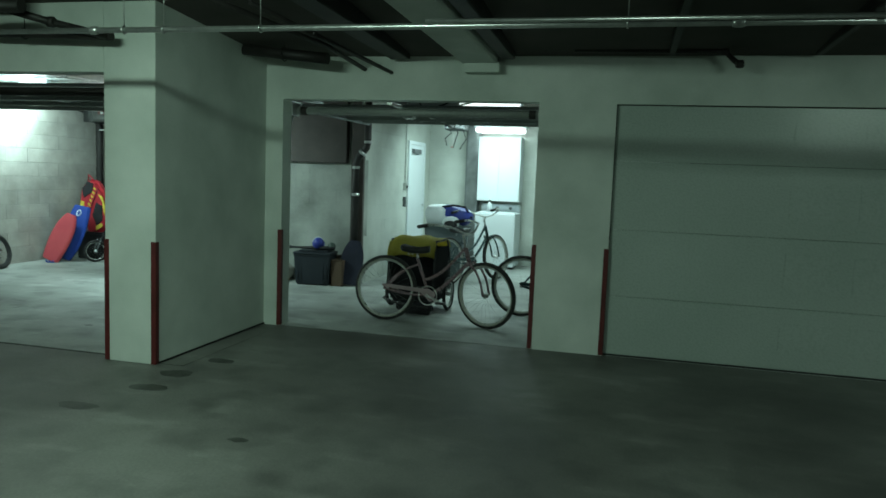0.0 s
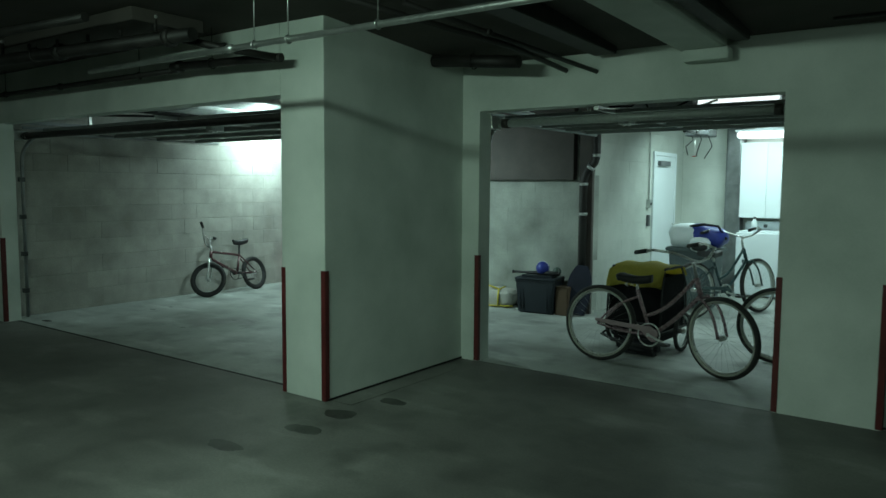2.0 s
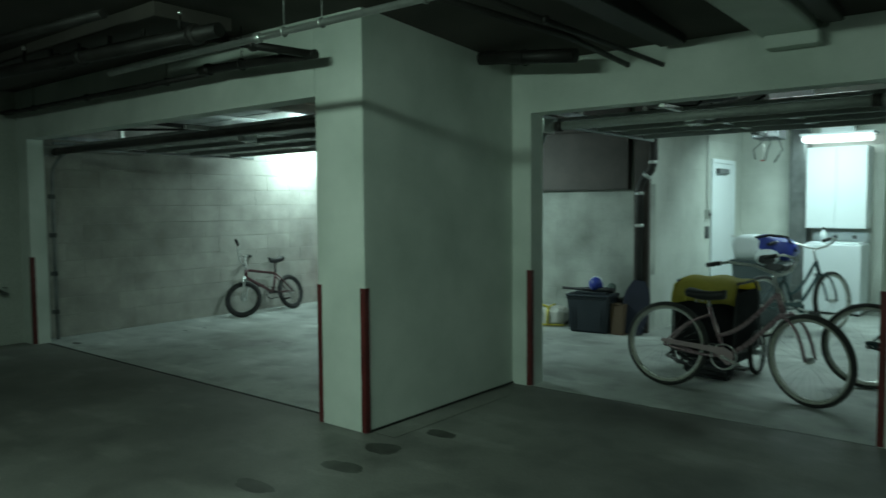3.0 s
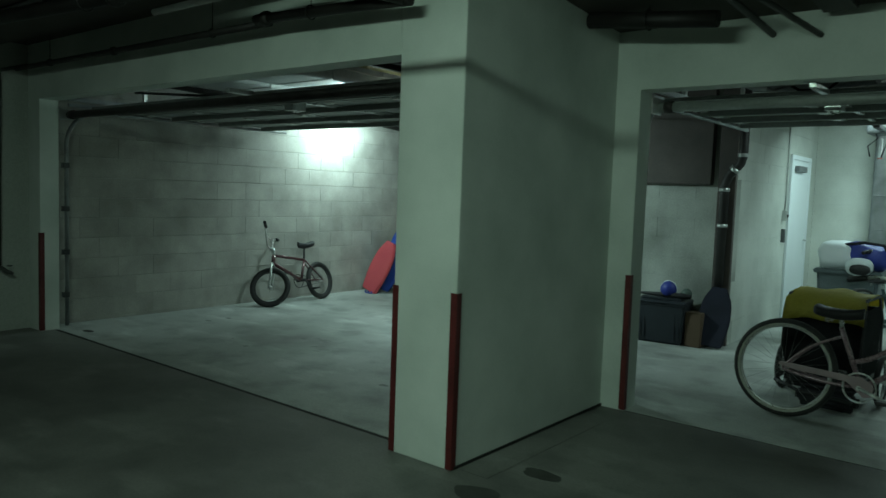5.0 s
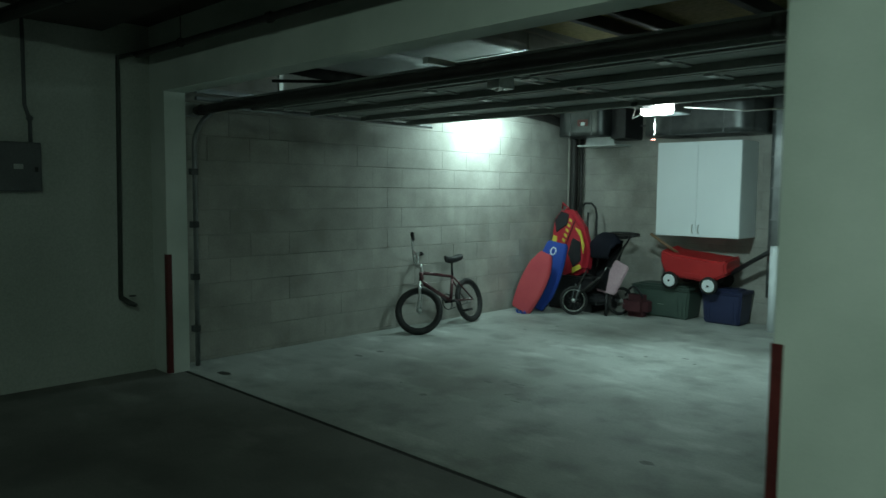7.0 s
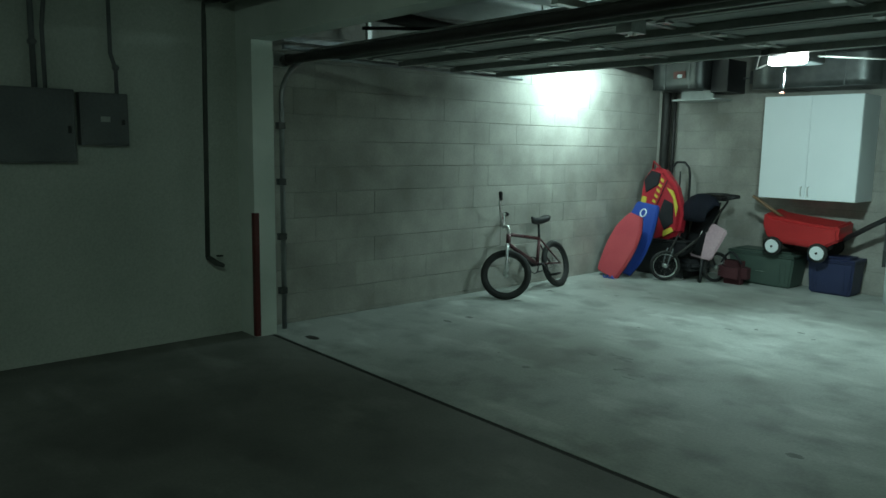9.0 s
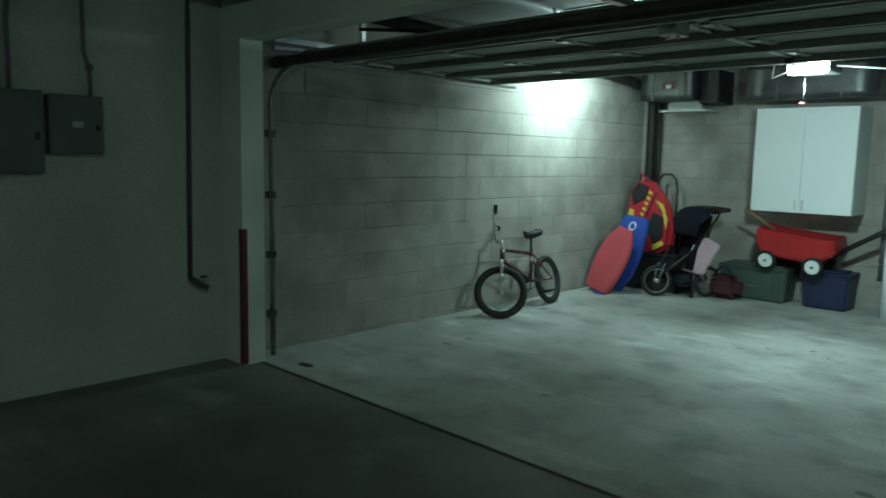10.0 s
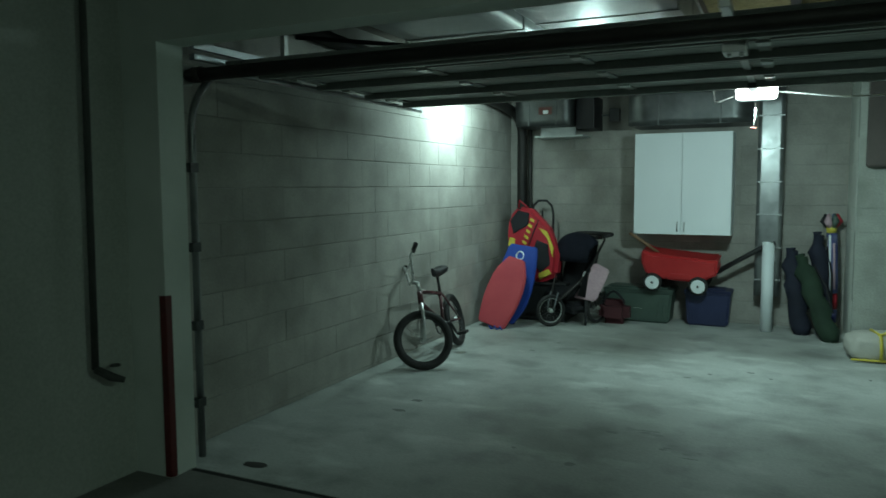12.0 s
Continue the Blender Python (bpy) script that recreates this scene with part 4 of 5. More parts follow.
# ---- back corner of the wide bay ----
M_BOARD_RED = surface("red_foam", (0.46, 0.055, 0.075), (0.56, 0.085, 0.10), 0.55, big=2.5, fine=90, fine_amount=0.15, bump=0.1)
M_BOARD_BLUE = surface("blue_foam", (0.018, 0.055, 0.30), (0.03, 0.08, 0.40), 0.5, big=2.5, fine=90, fine_amount=0.15, bump=0.1)
M_VINYL_RED = surface("red_vinyl", (0.36, 0.016, 0.03), (0.47, 0.03, 0.045), 0.4, big=3, fine=50, bump=0.08)
M_YELLOW = surface("yellow_vinyl", (0.55, 0.45, 0.05), (0.66, 0.55, 0.08), 0.45, big=3, fine=50, bump=0.08)
M_FABRIC = surface("black_fabric", (0.010, 0.010, 0.013), (0.022, 0.022, 0.026), 0.9, big=5, fine=140, bump=0.4)
M_NAVY = surface("navy_fabric", (0.009, 0.011, 0.022), (0.017, 0.020, 0.040), 0.85, big=4, fine=140, bump=0.35)
M_GREEN = surface("dark_green_fabric", (0.012, 0.028, 0.016), (0.022, 0.048, 0.028), 0.85, big=4, fine=140, bump=0.35)
M_PINK = surface("pink_plastic", (0.42, 0.27, 0.31), (0.54, 0.37, 0.42), 0.5, big=4, fine=60)
M_TOTE_G = surface("green_grey_tote", (0.055, 0.085, 0.072), (0.075, 0.11, 0.092), 0.45, big=3, fine=70, bump=0.08)
M_TOTE_B = surface("blue_tote", (0.018, 0.024, 0.070), (0.028, 0.036, 0.10), 0.45, big=3, fine=70, bump=0.08)
M_TOTE_K = surface("slate_tote", (0.020, 0.026, 0.034), (0.032, 0.040, 0.050), 0.5, big=3, fine=70, bump=0.08)
M_WAGON = surface("red_moulded_plastic", (0.40, 0.018, 0.022), (0.50, 0.03, 0.032), 0.38, big=3, fine=60, bump=0.06)


def board_outline(w, h, nose=0.35, n=10):
    """Bodyboard: straight tail, gently bowed rails, rounded nose corners."""
    pts = [(-w * 0.36, 0.0), (w * 0.36, 0.0)]
    for i in range(n + 1):
        u = i / n
        x = w * (0.40 + 0.10 * math.sin(math.pi * min(1, u * 1.1))) - (w * 0.16 * max(0, (u - 0.72) / 0.28) ** 2)
        pts.append((x, h * (0.06 + 0.92 * u)))
    pts += [(w * 0.24, h), (-w * 0.24, h)]
    for i in range(n, -1, -1):
        u = i / n
        x = w * (0.40 + 0.10 * math.sin(math.pi * min(1, u * 1.1))) - (w * 0.16 * max(0, (u - 0.72) / 0.28) ** 2)
        pts.append((-x, h * (0.06 + 0.92 * u)))
    return pts


def bodyboard(m, w, h, face, label, badge=None, tail_up=False):
    t = thing("bodyboard", m, label, "bodyboard", "bodyboards")
    flip = (lambda pts, top: [(-u, top - v) for u, v in pts]) if tail_up else (lambda pts, top: pts)
    part("core", softened(slab(flip(board_outline(w, h), h), 0.05), 0.012), face, t)
    part("slick", turned(slab(flip(board_outline(w * 0.97, h * 0.985), h * 0.985), 0.004), Matrix.Translation((0, 0.0275, 0.004))), M_BLACK, t, "dark slick underside")
    if badge:
        part("badge", turned(tubed(ring_pts((0, 0, 0), 0.045, "y", 24), 0.008, 6, True), Matrix.Translation((0, -0.028, h * 0.86))), badge, t, "white ring mark")
    return t


# nose up, tails on the floor, leaning back on one another in the corner
bodyboard(pose(-8.235, 10.500, 0.02, -20, 13, -14), 0.43, 0.76, M_BOARD_RED, "faded red foam bodyboard leaning in the corner")
bodyboard(pose(-8.16, 10.720, 0.02, -18, 5, -14), 0.46, 0.86, M_BOARD_BLUE, "blue foam bodyboard leaning behind the red one", M_WHITE, True)
leash = thing("board_leash", pose(-8.225, 10.410, 0.0), "blue coiled wrist leash on the floor", "leash")
part("coil", tubed([(0.012 * i, 0.02 * math.cos(i * 1.3), 0.02 + 0.015 * math.sin(i * 1.3)) for i in range(14)], 0.008, 6), M_BOARD_BLUE, leash)


def towable(m):
    """A towed water toy standing on edge: red cover, black well, yellow side flashes, lettering as plain bars."""
    t = thing("towable_tube", m, "red, black and yellow towable water tube on edge", "water toy")
    out = [(-0.24, 0.0), (0.22, 0.0), (0.35, 0.22), (0.33, 0.55), (0.17, 0.83), (-0.02, 0.93), (-0.22, 0.86), (-0.36, 0.62), (-0.33, 0.25)]
    part("cover", softened(slab(out, 0.16), 0.05, 4), M_VINYL_RED, t)
    part("well", turned(softened(slab([(-0.19, 0.80), (-0.02, 0.87), (0.13, 0.78), (0.06, 0.66), (-0.20, 0.64)], 0.02), 0.006), Matrix.Translation((0, -0.084, 0))), M_FABRIC, t, "black fabric well")
    part("well", turned(softened(slab([(0.02, 0.10), (0.20, 0.14), (0.26, 0.36), (0.12, 0.46), (-0.04, 0.30)], 0.02), 0.006), Matrix.Translation((0, -0.084, 0))), M_FABRIC, t, "black fabric well")
    part("flash", turned(softened(slab([(-0.32, 0.34), (-0.20, 0.58), (-0.27, 0.62), (-0.33, 0.55)], 0.018), 0.004), Matrix.Translation((0, -0.085, 0))), M_YELLOW, t, "yellow flash")
    part("flash", turned(softened(slab([(0.27, 0.20), (0.33, 0.30), (0.31, 0.50), (0.20, 0.58), (0.28, 0.42)], 0.018), 0.004), Matrix.Translation((0, -0.085, 0))), M_YELLOW, t, "yellow flash")
    part("flash", turned(softened(slab([(-0.02, 0.03), (0.18, 0.04), (0.16, 0.10), (0.0, 0.10)], 0.018), 0.004), Matrix.Translation((0, -0.085, 0))), M_YELLOW, t, "yellow flash")
    part("piping", turned(tubed([(-0.14, 0, 0.33), (0.0, 0, 0.46), (0.16, 0, 0.60), (0.24, 0, 0.66)], 0.006, 6), Matrix.Translation((0, -0.088, 0))), M_BLACK, t)
    for i in range(6):
        c = Matrix.Translation((-0.13 + i * 0.054, -0.085, 0.44 + i * 0.050)) @ Matrix.Rotation(radians(-43), 4, "Y")
        part("mark", turned(boxed(-0.018, 0.018, -0.004, 0.003, -0.032, 0.032, 0.003), c), M_YELLOW, t, "yellow lettering bar")
    part("grab_loop", tubed([(-0.02, -0.06, 0.90), (0.04, -0.08, 0.97), (0.12, -0.06, 0.86)], 0.012, 8), M_VINYL_RED, t)
    for o in t.children:        # a slim body
        for v in o.data.vertices:
            v.co.x *= 0.80
    return t


towable(pose(-7.845, 11.150, 0.42, -10, -24, -8))
crate = thing("cargo_box", pose(-7.895, 11.220, 0.0), "black lidded box under the water toy", "box")
part("body", boxed(-0.33, 0.30, -0.15, 0.45, 0.0, 0.40, 0.02), M_BLACK, crate)
part("lid", boxed(-0.345, 0.315, -0.165, 0.465, 0.401, 0.425, 0.008), M_BLACK, crate)
ht = thing("hand_truck", pose(-8.025, 11.610, 0.0), "black tubular hand truck against the back wall", "hand truck")
part("hoop", tubed([(-0.13, 0, 0.12), (-0.13, 0, 1.15), (-0.11, 0, 1.25), (-0.05, 0, 1.31), (0.05, 0, 1.31), (0.11, 0, 1.25), (0.13, 0, 1.15), (0.13, 0, 0.12)], 0.014), M_BLACK, ht)
part("rail", tubed([(0, 0, 0.12), (0, 0, 1.20)], 0.010), M_BLACK, ht)
part("toe_plate", boxed(-0.2, 0.2, -0.18, 0.02, 0.01, 0.018, 0.003), M_BLACK, ht)
for s in (-0.2, 0.2):
    part("wheel", tubed([(s - 0.03, 0.06, 0.12), (s + 0.03, 0.06, 0.12)], 0.12, 20), M_RUBBER, ht)


def shell(rows, material, name, parent, label="", thick=0.006):
    """A sheet lofted through rows of points, given thickness."""
    bm = bmesh.new()
    vs = [[bm.verts.new(p) for p in row] for row in rows]
    for a, b in zip(vs, vs[1:]):
        for i in range(len(a) - 1):
            bm.faces.new((a[i], a[i + 1], b[i + 1], b[i])).smooth = True
    bmesh.ops.solidify(bm, geom=list(bm.faces), thickness=thick)
    return part(name, bm, material, parent, label)


def stroller(m):
    """Three-wheeled jogging stroller: tube frame, sling seat, hood, tray, bicycle-type wheels; local +x is forward."""
    t = thing("jogging_stroller", m, "black three-wheeled jogging stroller with a navy hood", "stroller")
    fr = part("frame", tubed([(0.52, 0, 0.20), (0.30, 0.10, 0.34), (-0.05, 0.22, 0.56), (-0.42, 0.25, 0.90), (-0.50, 0.18, 0.95), (-0.50, -0.18, 0.95), (-0.42, -0.25, 0.90), (-0.05, -0.22, 0.56), (0.30, -0.10, 0.34), (0.52, 0, 0.20)], 0.014), M_DARKTUBE, t)
    for s in (-1, 1):
        part("leg", tubed([(-0.30, s * 0.21, 0.17), (-0.12, s * 0.21, 0.42), (0.10, s * 0.19, 0.48)], 0.013), M_DARKTUBE, fr)
        w = Matrix.Translation((0, s * 0.21, 0))
        wheel(t, -0.19, 0.17, 0.17, 0.020, w, spokes=16)
    part("axle", tubed([(-0.30, -0.21, 0.17), (-0.30, 0.21, 0.17)], 0.010), M_GREYBOX, fr)
    wheel(t, 0.32, 0.17, 0.17, 0.020, Matrix.Translation((0.32, 0, 0)) @ Matrix.Rotation(radians(-20), 4, "Z") @ Matrix.Translation((-0.32, 0, 0)), spokes=16)
    for s in (-1, 1):
        part("fork_leg", tubed([(0.42, s * 0.05, 0.36), (0.50, s * 0.045, 0.22), (0.52, s * 0.045, 0.17)], 0.010), M_GREYBOX, fr)
    part("grip_bar", tubed([(-0.49, -0.17, 0.95), (-0.66, -0.18, 0.95), (-0.70, 0, 0.955), (-0.66, 0.24, 0.95), (-0.52, 0.27, 0.95), (-0.46, 0.22, 0.93)], 0.022), M_BLACK, fr, "foam grip bar")
    rows = [[(x, y, z + 0.03 * abs(y) / 0.2) for y in (-0.20, -0.1, 0, 0.1, 0.20)] for x, z in ((0.34, 0.26), (0.22, 0.34), (0.10, 0.40), (-0.05, 0.36), (-0.16, 0.42), (-0.26, 0.62), (-0.36, 0.86))]
    shell(rows, M_FABRIC, "seat", t, "black fabric sling seat")
    for s in (-1, 1):
        rows = [[(0.22, s * 0.205, 0.33), (0.05, s * 0.225, 0.30), (-0.12, s * 0.23, 0.26), (-0.22, s * 0.24, 0.30)], [(0.10, s * 0.215, 0.50), (-0.02, s * 0.23, 0.54), (-0.14, s * 0.235, 0.60), (-0.24, s * 0.24, 0.66)],
                [(0.0, s * 0.22, 0.60), (-0.10, s * 0.23, 0.68), (-0.22, s * 0.235, 0.76), (-0.36, s * 0.235, 0.86)]]
        shell(rows, M_FABRIC, "side_panel", t)
    rows = []
    for i in range(9):
        a = radians(-8 + 100 * i / 8)
        R = 0.28
        rows.append([(-0.26 + R * math.cos(a), 0.245 * math.sin(radians(-90 + 180 * j / 8)), 0.70 + (R * math.sin(a)) * (0.55 + 0.45 * math.cos(radians(-90 + 180 * j / 8))) + 0.01 * math.sin(i * 2.2)) for j in range(9)])
    shell(rows, M_NAVY, "hood", t, "navy fabric hood")
    part("tray", softened(boxed(-0.56, -0.40, -0.17, 0.17, 0.90, 0.935), 0.012, 3), M_BLACK, t)
    part("basket", softened(boxed(-0.26, 0.22, -0.19, 0.19, 0.12, 0.25), 0.05, 3), M_FABRIC, t, "black storage basket")
    part("tag", boxed(-0.20, -0.16, -0.252, -0.247, 0.46, 0.58, 0.001), M_CORD, t, "white care tag")
    for o in t.children_recursive:      # a short wheelbase: everything but the round wheels drawn in
        if not (o.name.startswith("wheel") or o.parent.name.startswith("wheel")):
            for v in o.data.vertices:
                v.co.x *= 0.62
    return t


stroller(pose(-7.545, 11.100, 0.0, 0, 0, 246))
pk = thing("folded_toy", pose(-7.345, 11.010, 0.28, -8, 14, 10), "pale pink folded plastic toy behind the stroller", "toy")
part("panel", softened(slab([(-0.14, -0.02), (0.10, 0.0), (0.16, 0.36), (-0.02, 0.40)], 0.05), 0.015), M_PINK, pk)
part("strap", boxed(-0.10, -0.05, -0.032, -0.024, 0.02, 0.28, 0.003), M_CORD, pk, "white strap")
part("foot", tubed([(0, 0, -0.01), (0.06, 0.03, -0.27)], 0.015), M_BLACK, pk)
sb = thing("sports_bag", pose(-7.105, 11.280, 0.0), "dark red and black sports bag on the floor", "bag")
part("body", softened(boxed(-0.16, 0.17, -0.12, 0.11, 0.0, 0.26), 0.07, 4), surface("dark_red_fabric", (0.05, 0.012, 0.016), (0.085, 0.02, 0.026), 0.85, fine=120, bump=0.3), sb)
part("strap", tubed(arc((-0.1, -0.1, 0.24), (0.13, -0.1, 0.24), (0, -0.02, 0.12)), 0.012, 8), M_FABRIC, sb)


def tote(m, w, d, h, body, lid, label, sticker=False, group="storage totes"):
    """Lidded storage tote, tapered, with corner ribs and a rolled lid edge."""
    t = thing("storage_tote", m, label, "tote", group)
    bm = boxed(-w / 2, w / 2, 0, d, 0, h * 0.88)
    for v in bm.verts:
        if v.co.z < 0.01:
            v.co.x *= 0.90
            v.co.y = d / 2 + (v.co.y - d / 2) * 0.88
    part("tub", softened(bm, 0.02, 3), body, t)
    for s in (-1, 1):
        for k in (0.30, 0.38):
            part("rib", turned(softened(boxed(-0.008, 0.008, -0.006, 0.012, 0.05, h * 0.80), 0.003), Matrix.Translation((s * w * k, d * 0.028, 0))), body, t)
    part("rim", softened(boxed(-w / 2 - 0.008, w / 2 + 0.008, -0.008, d + 0.008, h * 0.84, h * 0.88), 0.005), body, t)
    li = part("lid", softened(boxed(-w / 2 - 0.014, w / 2 + 0.014, -0.014, d + 0.014, h * 0.885, h * 0.955), 0.012, 3), lid, t)
    part("lid_panel", softened(boxed(-w / 2 + 0.05, w / 2 - 0.05, 0.05, d - 0.05, h * 0.9555, h), 0.008), lid, li)
    if sticker:
        part("label_mark", boxed(-0.045, 0.045, 0.012, 0.0155, h * 0.40, h * 0.56, 0.001), M_GALV, t, "pale maker's label")
    return t


tote(pose(-6.885, 11.405, 0.0), 0.72, 0.375, 0.385, M_TOTE_G, M_TOTE_G, "grey-green plastic storage tote with a lid", True)
tote(pose(-6.175, 11.450, 0.0), 0.45, 0.325, 0.395, M_TOTE_B, M_TOTE_B, "dark blue plastic storage tote with a lid")


def wagon(m):
    """Moulded toy wagon on four wheels, with a long pull handle; local +x is forward."""
    t = thing("toy_wagon", m, "red moulded plastic toy wagon resting on two totes", "wagon")
    prof = [(-0.36, 0.10), (-0.30, 0.04), (0.20, 0.03), (0.28, 0.08), (0.38, 0.14), (0.36, 0.20), (0.37, 0.30), (0.30, 0.275), (-0.30, 0.30), (-0.40, 0.34), (-0.40, 0.20)]
    part("tub", softened(slab(prof, 0.40), 0.025, 3), M_WAGON, t)
    part("hollow", turned(softened(slab([(-0.34, 0.17), (0.28, 0.15), (0.30, 0.262), (-0.32, 0.295)], 0.33), 0.01), Matrix.Translation((0, 0, 0.012))), M_WAGON, t)
    part("skirt", softened(boxed(-0.12, 0.12, -0.206, 0.206, 0.055, 0.13), 0.02, 3), M_WAGON, t)
    for x in (-0.27, 0.19):
        for s in (-1, 1):
            y = s * 0.20
            wh = part("wheel", tubed([(x, y - s * 0.02, 0.0), (x, y - s * 0.012, 0), (x, y + s * 0.025, 0), (x, y + s * 0.03, 0)], [0.085, 0.098, 0.098, 0.088], 28), M_RUBBER, t, "black tyre")
            part("wheel_disc", tubed([(x, y + s * 0.028, 0), (x, y + s * 0.036, 0)], [0.074, 0.068], 24), M_WHITE, wh, "white wheel disc")
            part("hub_cap", tubed([(x, y + s * 0.036, 0), (x, y + s * 0.044, 0)], 0.012, 10), M_BLACK, wh)
    for x in (-0.27, 0.19):
        part("axle", tubed([(x, -0.19, 0), (x, 0.19, 0)], 0.012), M_BLACK, t)
        part("axle_bracket", boxed(x - 0.05, x + 0.05, -0.06, 0.06, 0.0, 0.06, 0.006), M_BLACK, t)
    part("pull_bar", tubed([(0.34, 0, 0.12), (0.60, -0.02, 0.31), (0.80, -0.03, 0.45), (0.88, -0.03, 0.475)], [0.027, 0.024, 0.026, 0.028], 10), M_BLACK, t, "black pull handle")
    return t


wagon(pose(-6.445, 11.515, 0.470, 6, 3, 0))
stick = thing("wooden_stick", pose(-6.705, 11.300, 0.80, 0, 0, 0), "brown wooden handle lying on the wagon", "stick")
part("shaft", tubed([(0.06, 0.14, -0.06), (-0.08, 0.02, 0.06), (-0.25, -0.02, 0.18)], 0.017, 10), surface("brown_wood", (0.16, 0.09, 0.05), (0.24, 0.14, 0.08), 0.6, stretch=(1, 1, 6)), stick)
ro = thing("plastic_tube", pose(-5.605, 11.440, 0.0), "white plastic tube standing on end", "tube")
bm = tubed([(0, 0, 0.0), (0, 0, 0.90)], 0.058, 24)
part("tube", bm, M_WHITE, ro)
part("end_cap", tubed([(0, 0, 0.896), (0, 0, 0.905)], [0.060, 0.056], 24), M_WHITE, ro)


def long_bag(m, length, r, material, label, cord=True):
    """A drawstring bag for a folding chair, lumpy, standing on end."""
    t = thing("folding_chair_bag", m, label, "bag", "folding chair bags")
    n = 12
    bm = bmesh.new()
    pts = [(0.012 * math.sin(i * 1.7), 0.010 * math.cos(i * 2.3), length * i / n) for i in range(n + 1)]
    rs = [r * (0.82 + 0.18 * math.sin(i * 1.1) ** 2) * (0.8 if i == 0 else 1) * (1 if i < n - 1 else 0.62) for i in range(n + 1)]
    tube(bm, pts, rs, 14)
    part("bag", bm, material, t)
    if cord:
        part("strap", tubed([(r * 0.9, 0, length * 0.88), (r * 1.25, 0.02, length * 0.6), (r * 1.0, 0, length * 0.3)], 0.010, 6), M_FABRIC, t)
    part("drawn_neck", tubed([(0, 0, length * 0.99), (0, 0, length * 1.03)], [r * 0.35, r * 0.5], 10), material, t)
    return t


long_bag(pose(-5.285, 11.390, 0.0, -10, -8, 0), 0.84, 0.100, M_NAVY, "navy folding-chair bag standing by the duct")
long_bag(pose(-5.035, 11.110, 0.0, -24, -20, 0), 0.88, 0.100, M_GREEN, "dark green folding-chair bag leaning on the wall")
long_bag(pose(-5.095, 11.420, 0.0, -12, -4, 0), 1.00, 0.088, M_NAVY, "tall navy folding-chair bag against the wall")
um = thing("rolled_umbrella", pose(-5.005, 11.610, 0.0, -2, -2, 0), "rolled beach umbrella in a shiny many-coloured sleeve", "umbrella")
M_SLEEVE = surface("shiny_sleeve", (0.05, 0.06, 0.22), (0.22, 0.24, 0.42), 0.18, 0.3, big=9, fine=30, bump=0.3, bump_dist=0.01)
part("sleeve", tubed([(0, 0, 0.40), (0.004, 0, 0.6), (0, 0, 0.8), (0.004, 0, 1.0)], [0.058, 0.054, 0.057, 0.050], 16), M_SLEEVE, um, "shiny blue and silver sleeve")
for k, (a, z0, z1, mt) in enumerate(((-1.9, 0.42, 0.98, M_WHITE), (-2.5, 0.50, 0.96, M_CHROME), (-1.2, 0.44, 0.90, M_PINK), (-2.2, 0.12, 0.23, M_TOTE_G))):
    c, q = 0.050 * math.cos(a), 0.050 * math.sin(a)
    part("stripe", tubed([(c, q, z0), (c * 1.08, q * 1.08, (z0 + z1) / 2), (c, q, z1)], 0.011, 8), mt, um)
part("sleeve_band", tubed([(0, 0, 0.24), (0, 0, 0.40)], 0.049, 16), M_VINYL_RED, um, "red band")
part("sleeve_foot", tubed([(0, 0, 0.10), (0, 0, 0.24)], [0.042, 0.048], 16), M_SLEEVE, um)
part("end_band", tubed([(0, 0, 0.0), (0, 0, 0.10)], 0.040, 16), M_YELLOW, um, "yellow end band")
part("collar", tubed([(0, 0, 1.0), (0, 0, 1.07)], [0.042, 0.05], 16), M_YELLOW, um, "yellow collar")
for i, mt in enumerate((M_VINYL_RED, M_BOARD_BLUE, M_WHITE, M_FABRIC, M_PINK, M_TOTE_G)):
    a = i * 1.05
    part("frill", tubed([(0.02 * math.cos(a), 0.02 * math.sin(a), 1.06), (0.07 * math.cos(a), 0.07 * math.sin(a), 1.12), (0.05 * math.cos(a), 0.05 * math.sin(a), 1.19)], [0.03, 0.035, 0.012], 8), mt, um)


def carry_bag(m):
    """A soft white bag with yellow piping, lying on the floor."""
    t = thing("carry_bag", m, "white zipped bag with yellow piping on the floor", "bag")
    M_W = surface("off_white_canvas", (0.42, 0.41, 0.37), (0.52, 0.51, 0.46), 0.8, fine=120, bump=0.3)
    bm = bmesh.new()
    bmesh.ops.create_icosphere(bm, subdivisions=4, radius=1.0)
    for v in bm.verts:
        n = noise.noise(v.co * 2.6) + 0.5 * noise.noise(v.co * 6.5)
        q = v.co.copy()
        x, y, z = (math.copysign(abs(c) ** 0.45, c) for c in q)
        v.co = Vector((0.34 * x, 0.165 * y * (1 + 0.08 * n), max(0.0, 0.115 + 0.115 * z * (1 - 0.25 * abs(q.x) ** 3) + 0.018 * n)))
    for f in bm.faces:
        f.smooth = True
    part("body", bm, M_W, t)
    part("piping", tubed([(-0.34, -0.165, 0.03), (0, -0.175, 0.02), (0.34, -0.165, 0.03)], 0.010, 8), M_YELLOW, t, "yellow piping")
    for x in (-0.12, 0.14):
        part("strap", tubed([(x, -0.18, 0.03), (x, -0.178, 0.14), (x, -0.15, 0.23), (x, 0.10, 0.235)], 0.013, 8), M_YELLOW, t, "yellow carrying strap")
    part("strap", tubed([(-0.12, -0.14, 0.235), (-0.02, -0.10, 0.27), (0.14, -0.14, 0.235)], 0.012, 8), M_YELLOW, t, "yellow carrying strap")
    return t


carry_bag(pose(-4.625, 10.510, 0.0, 0, 0, 12))
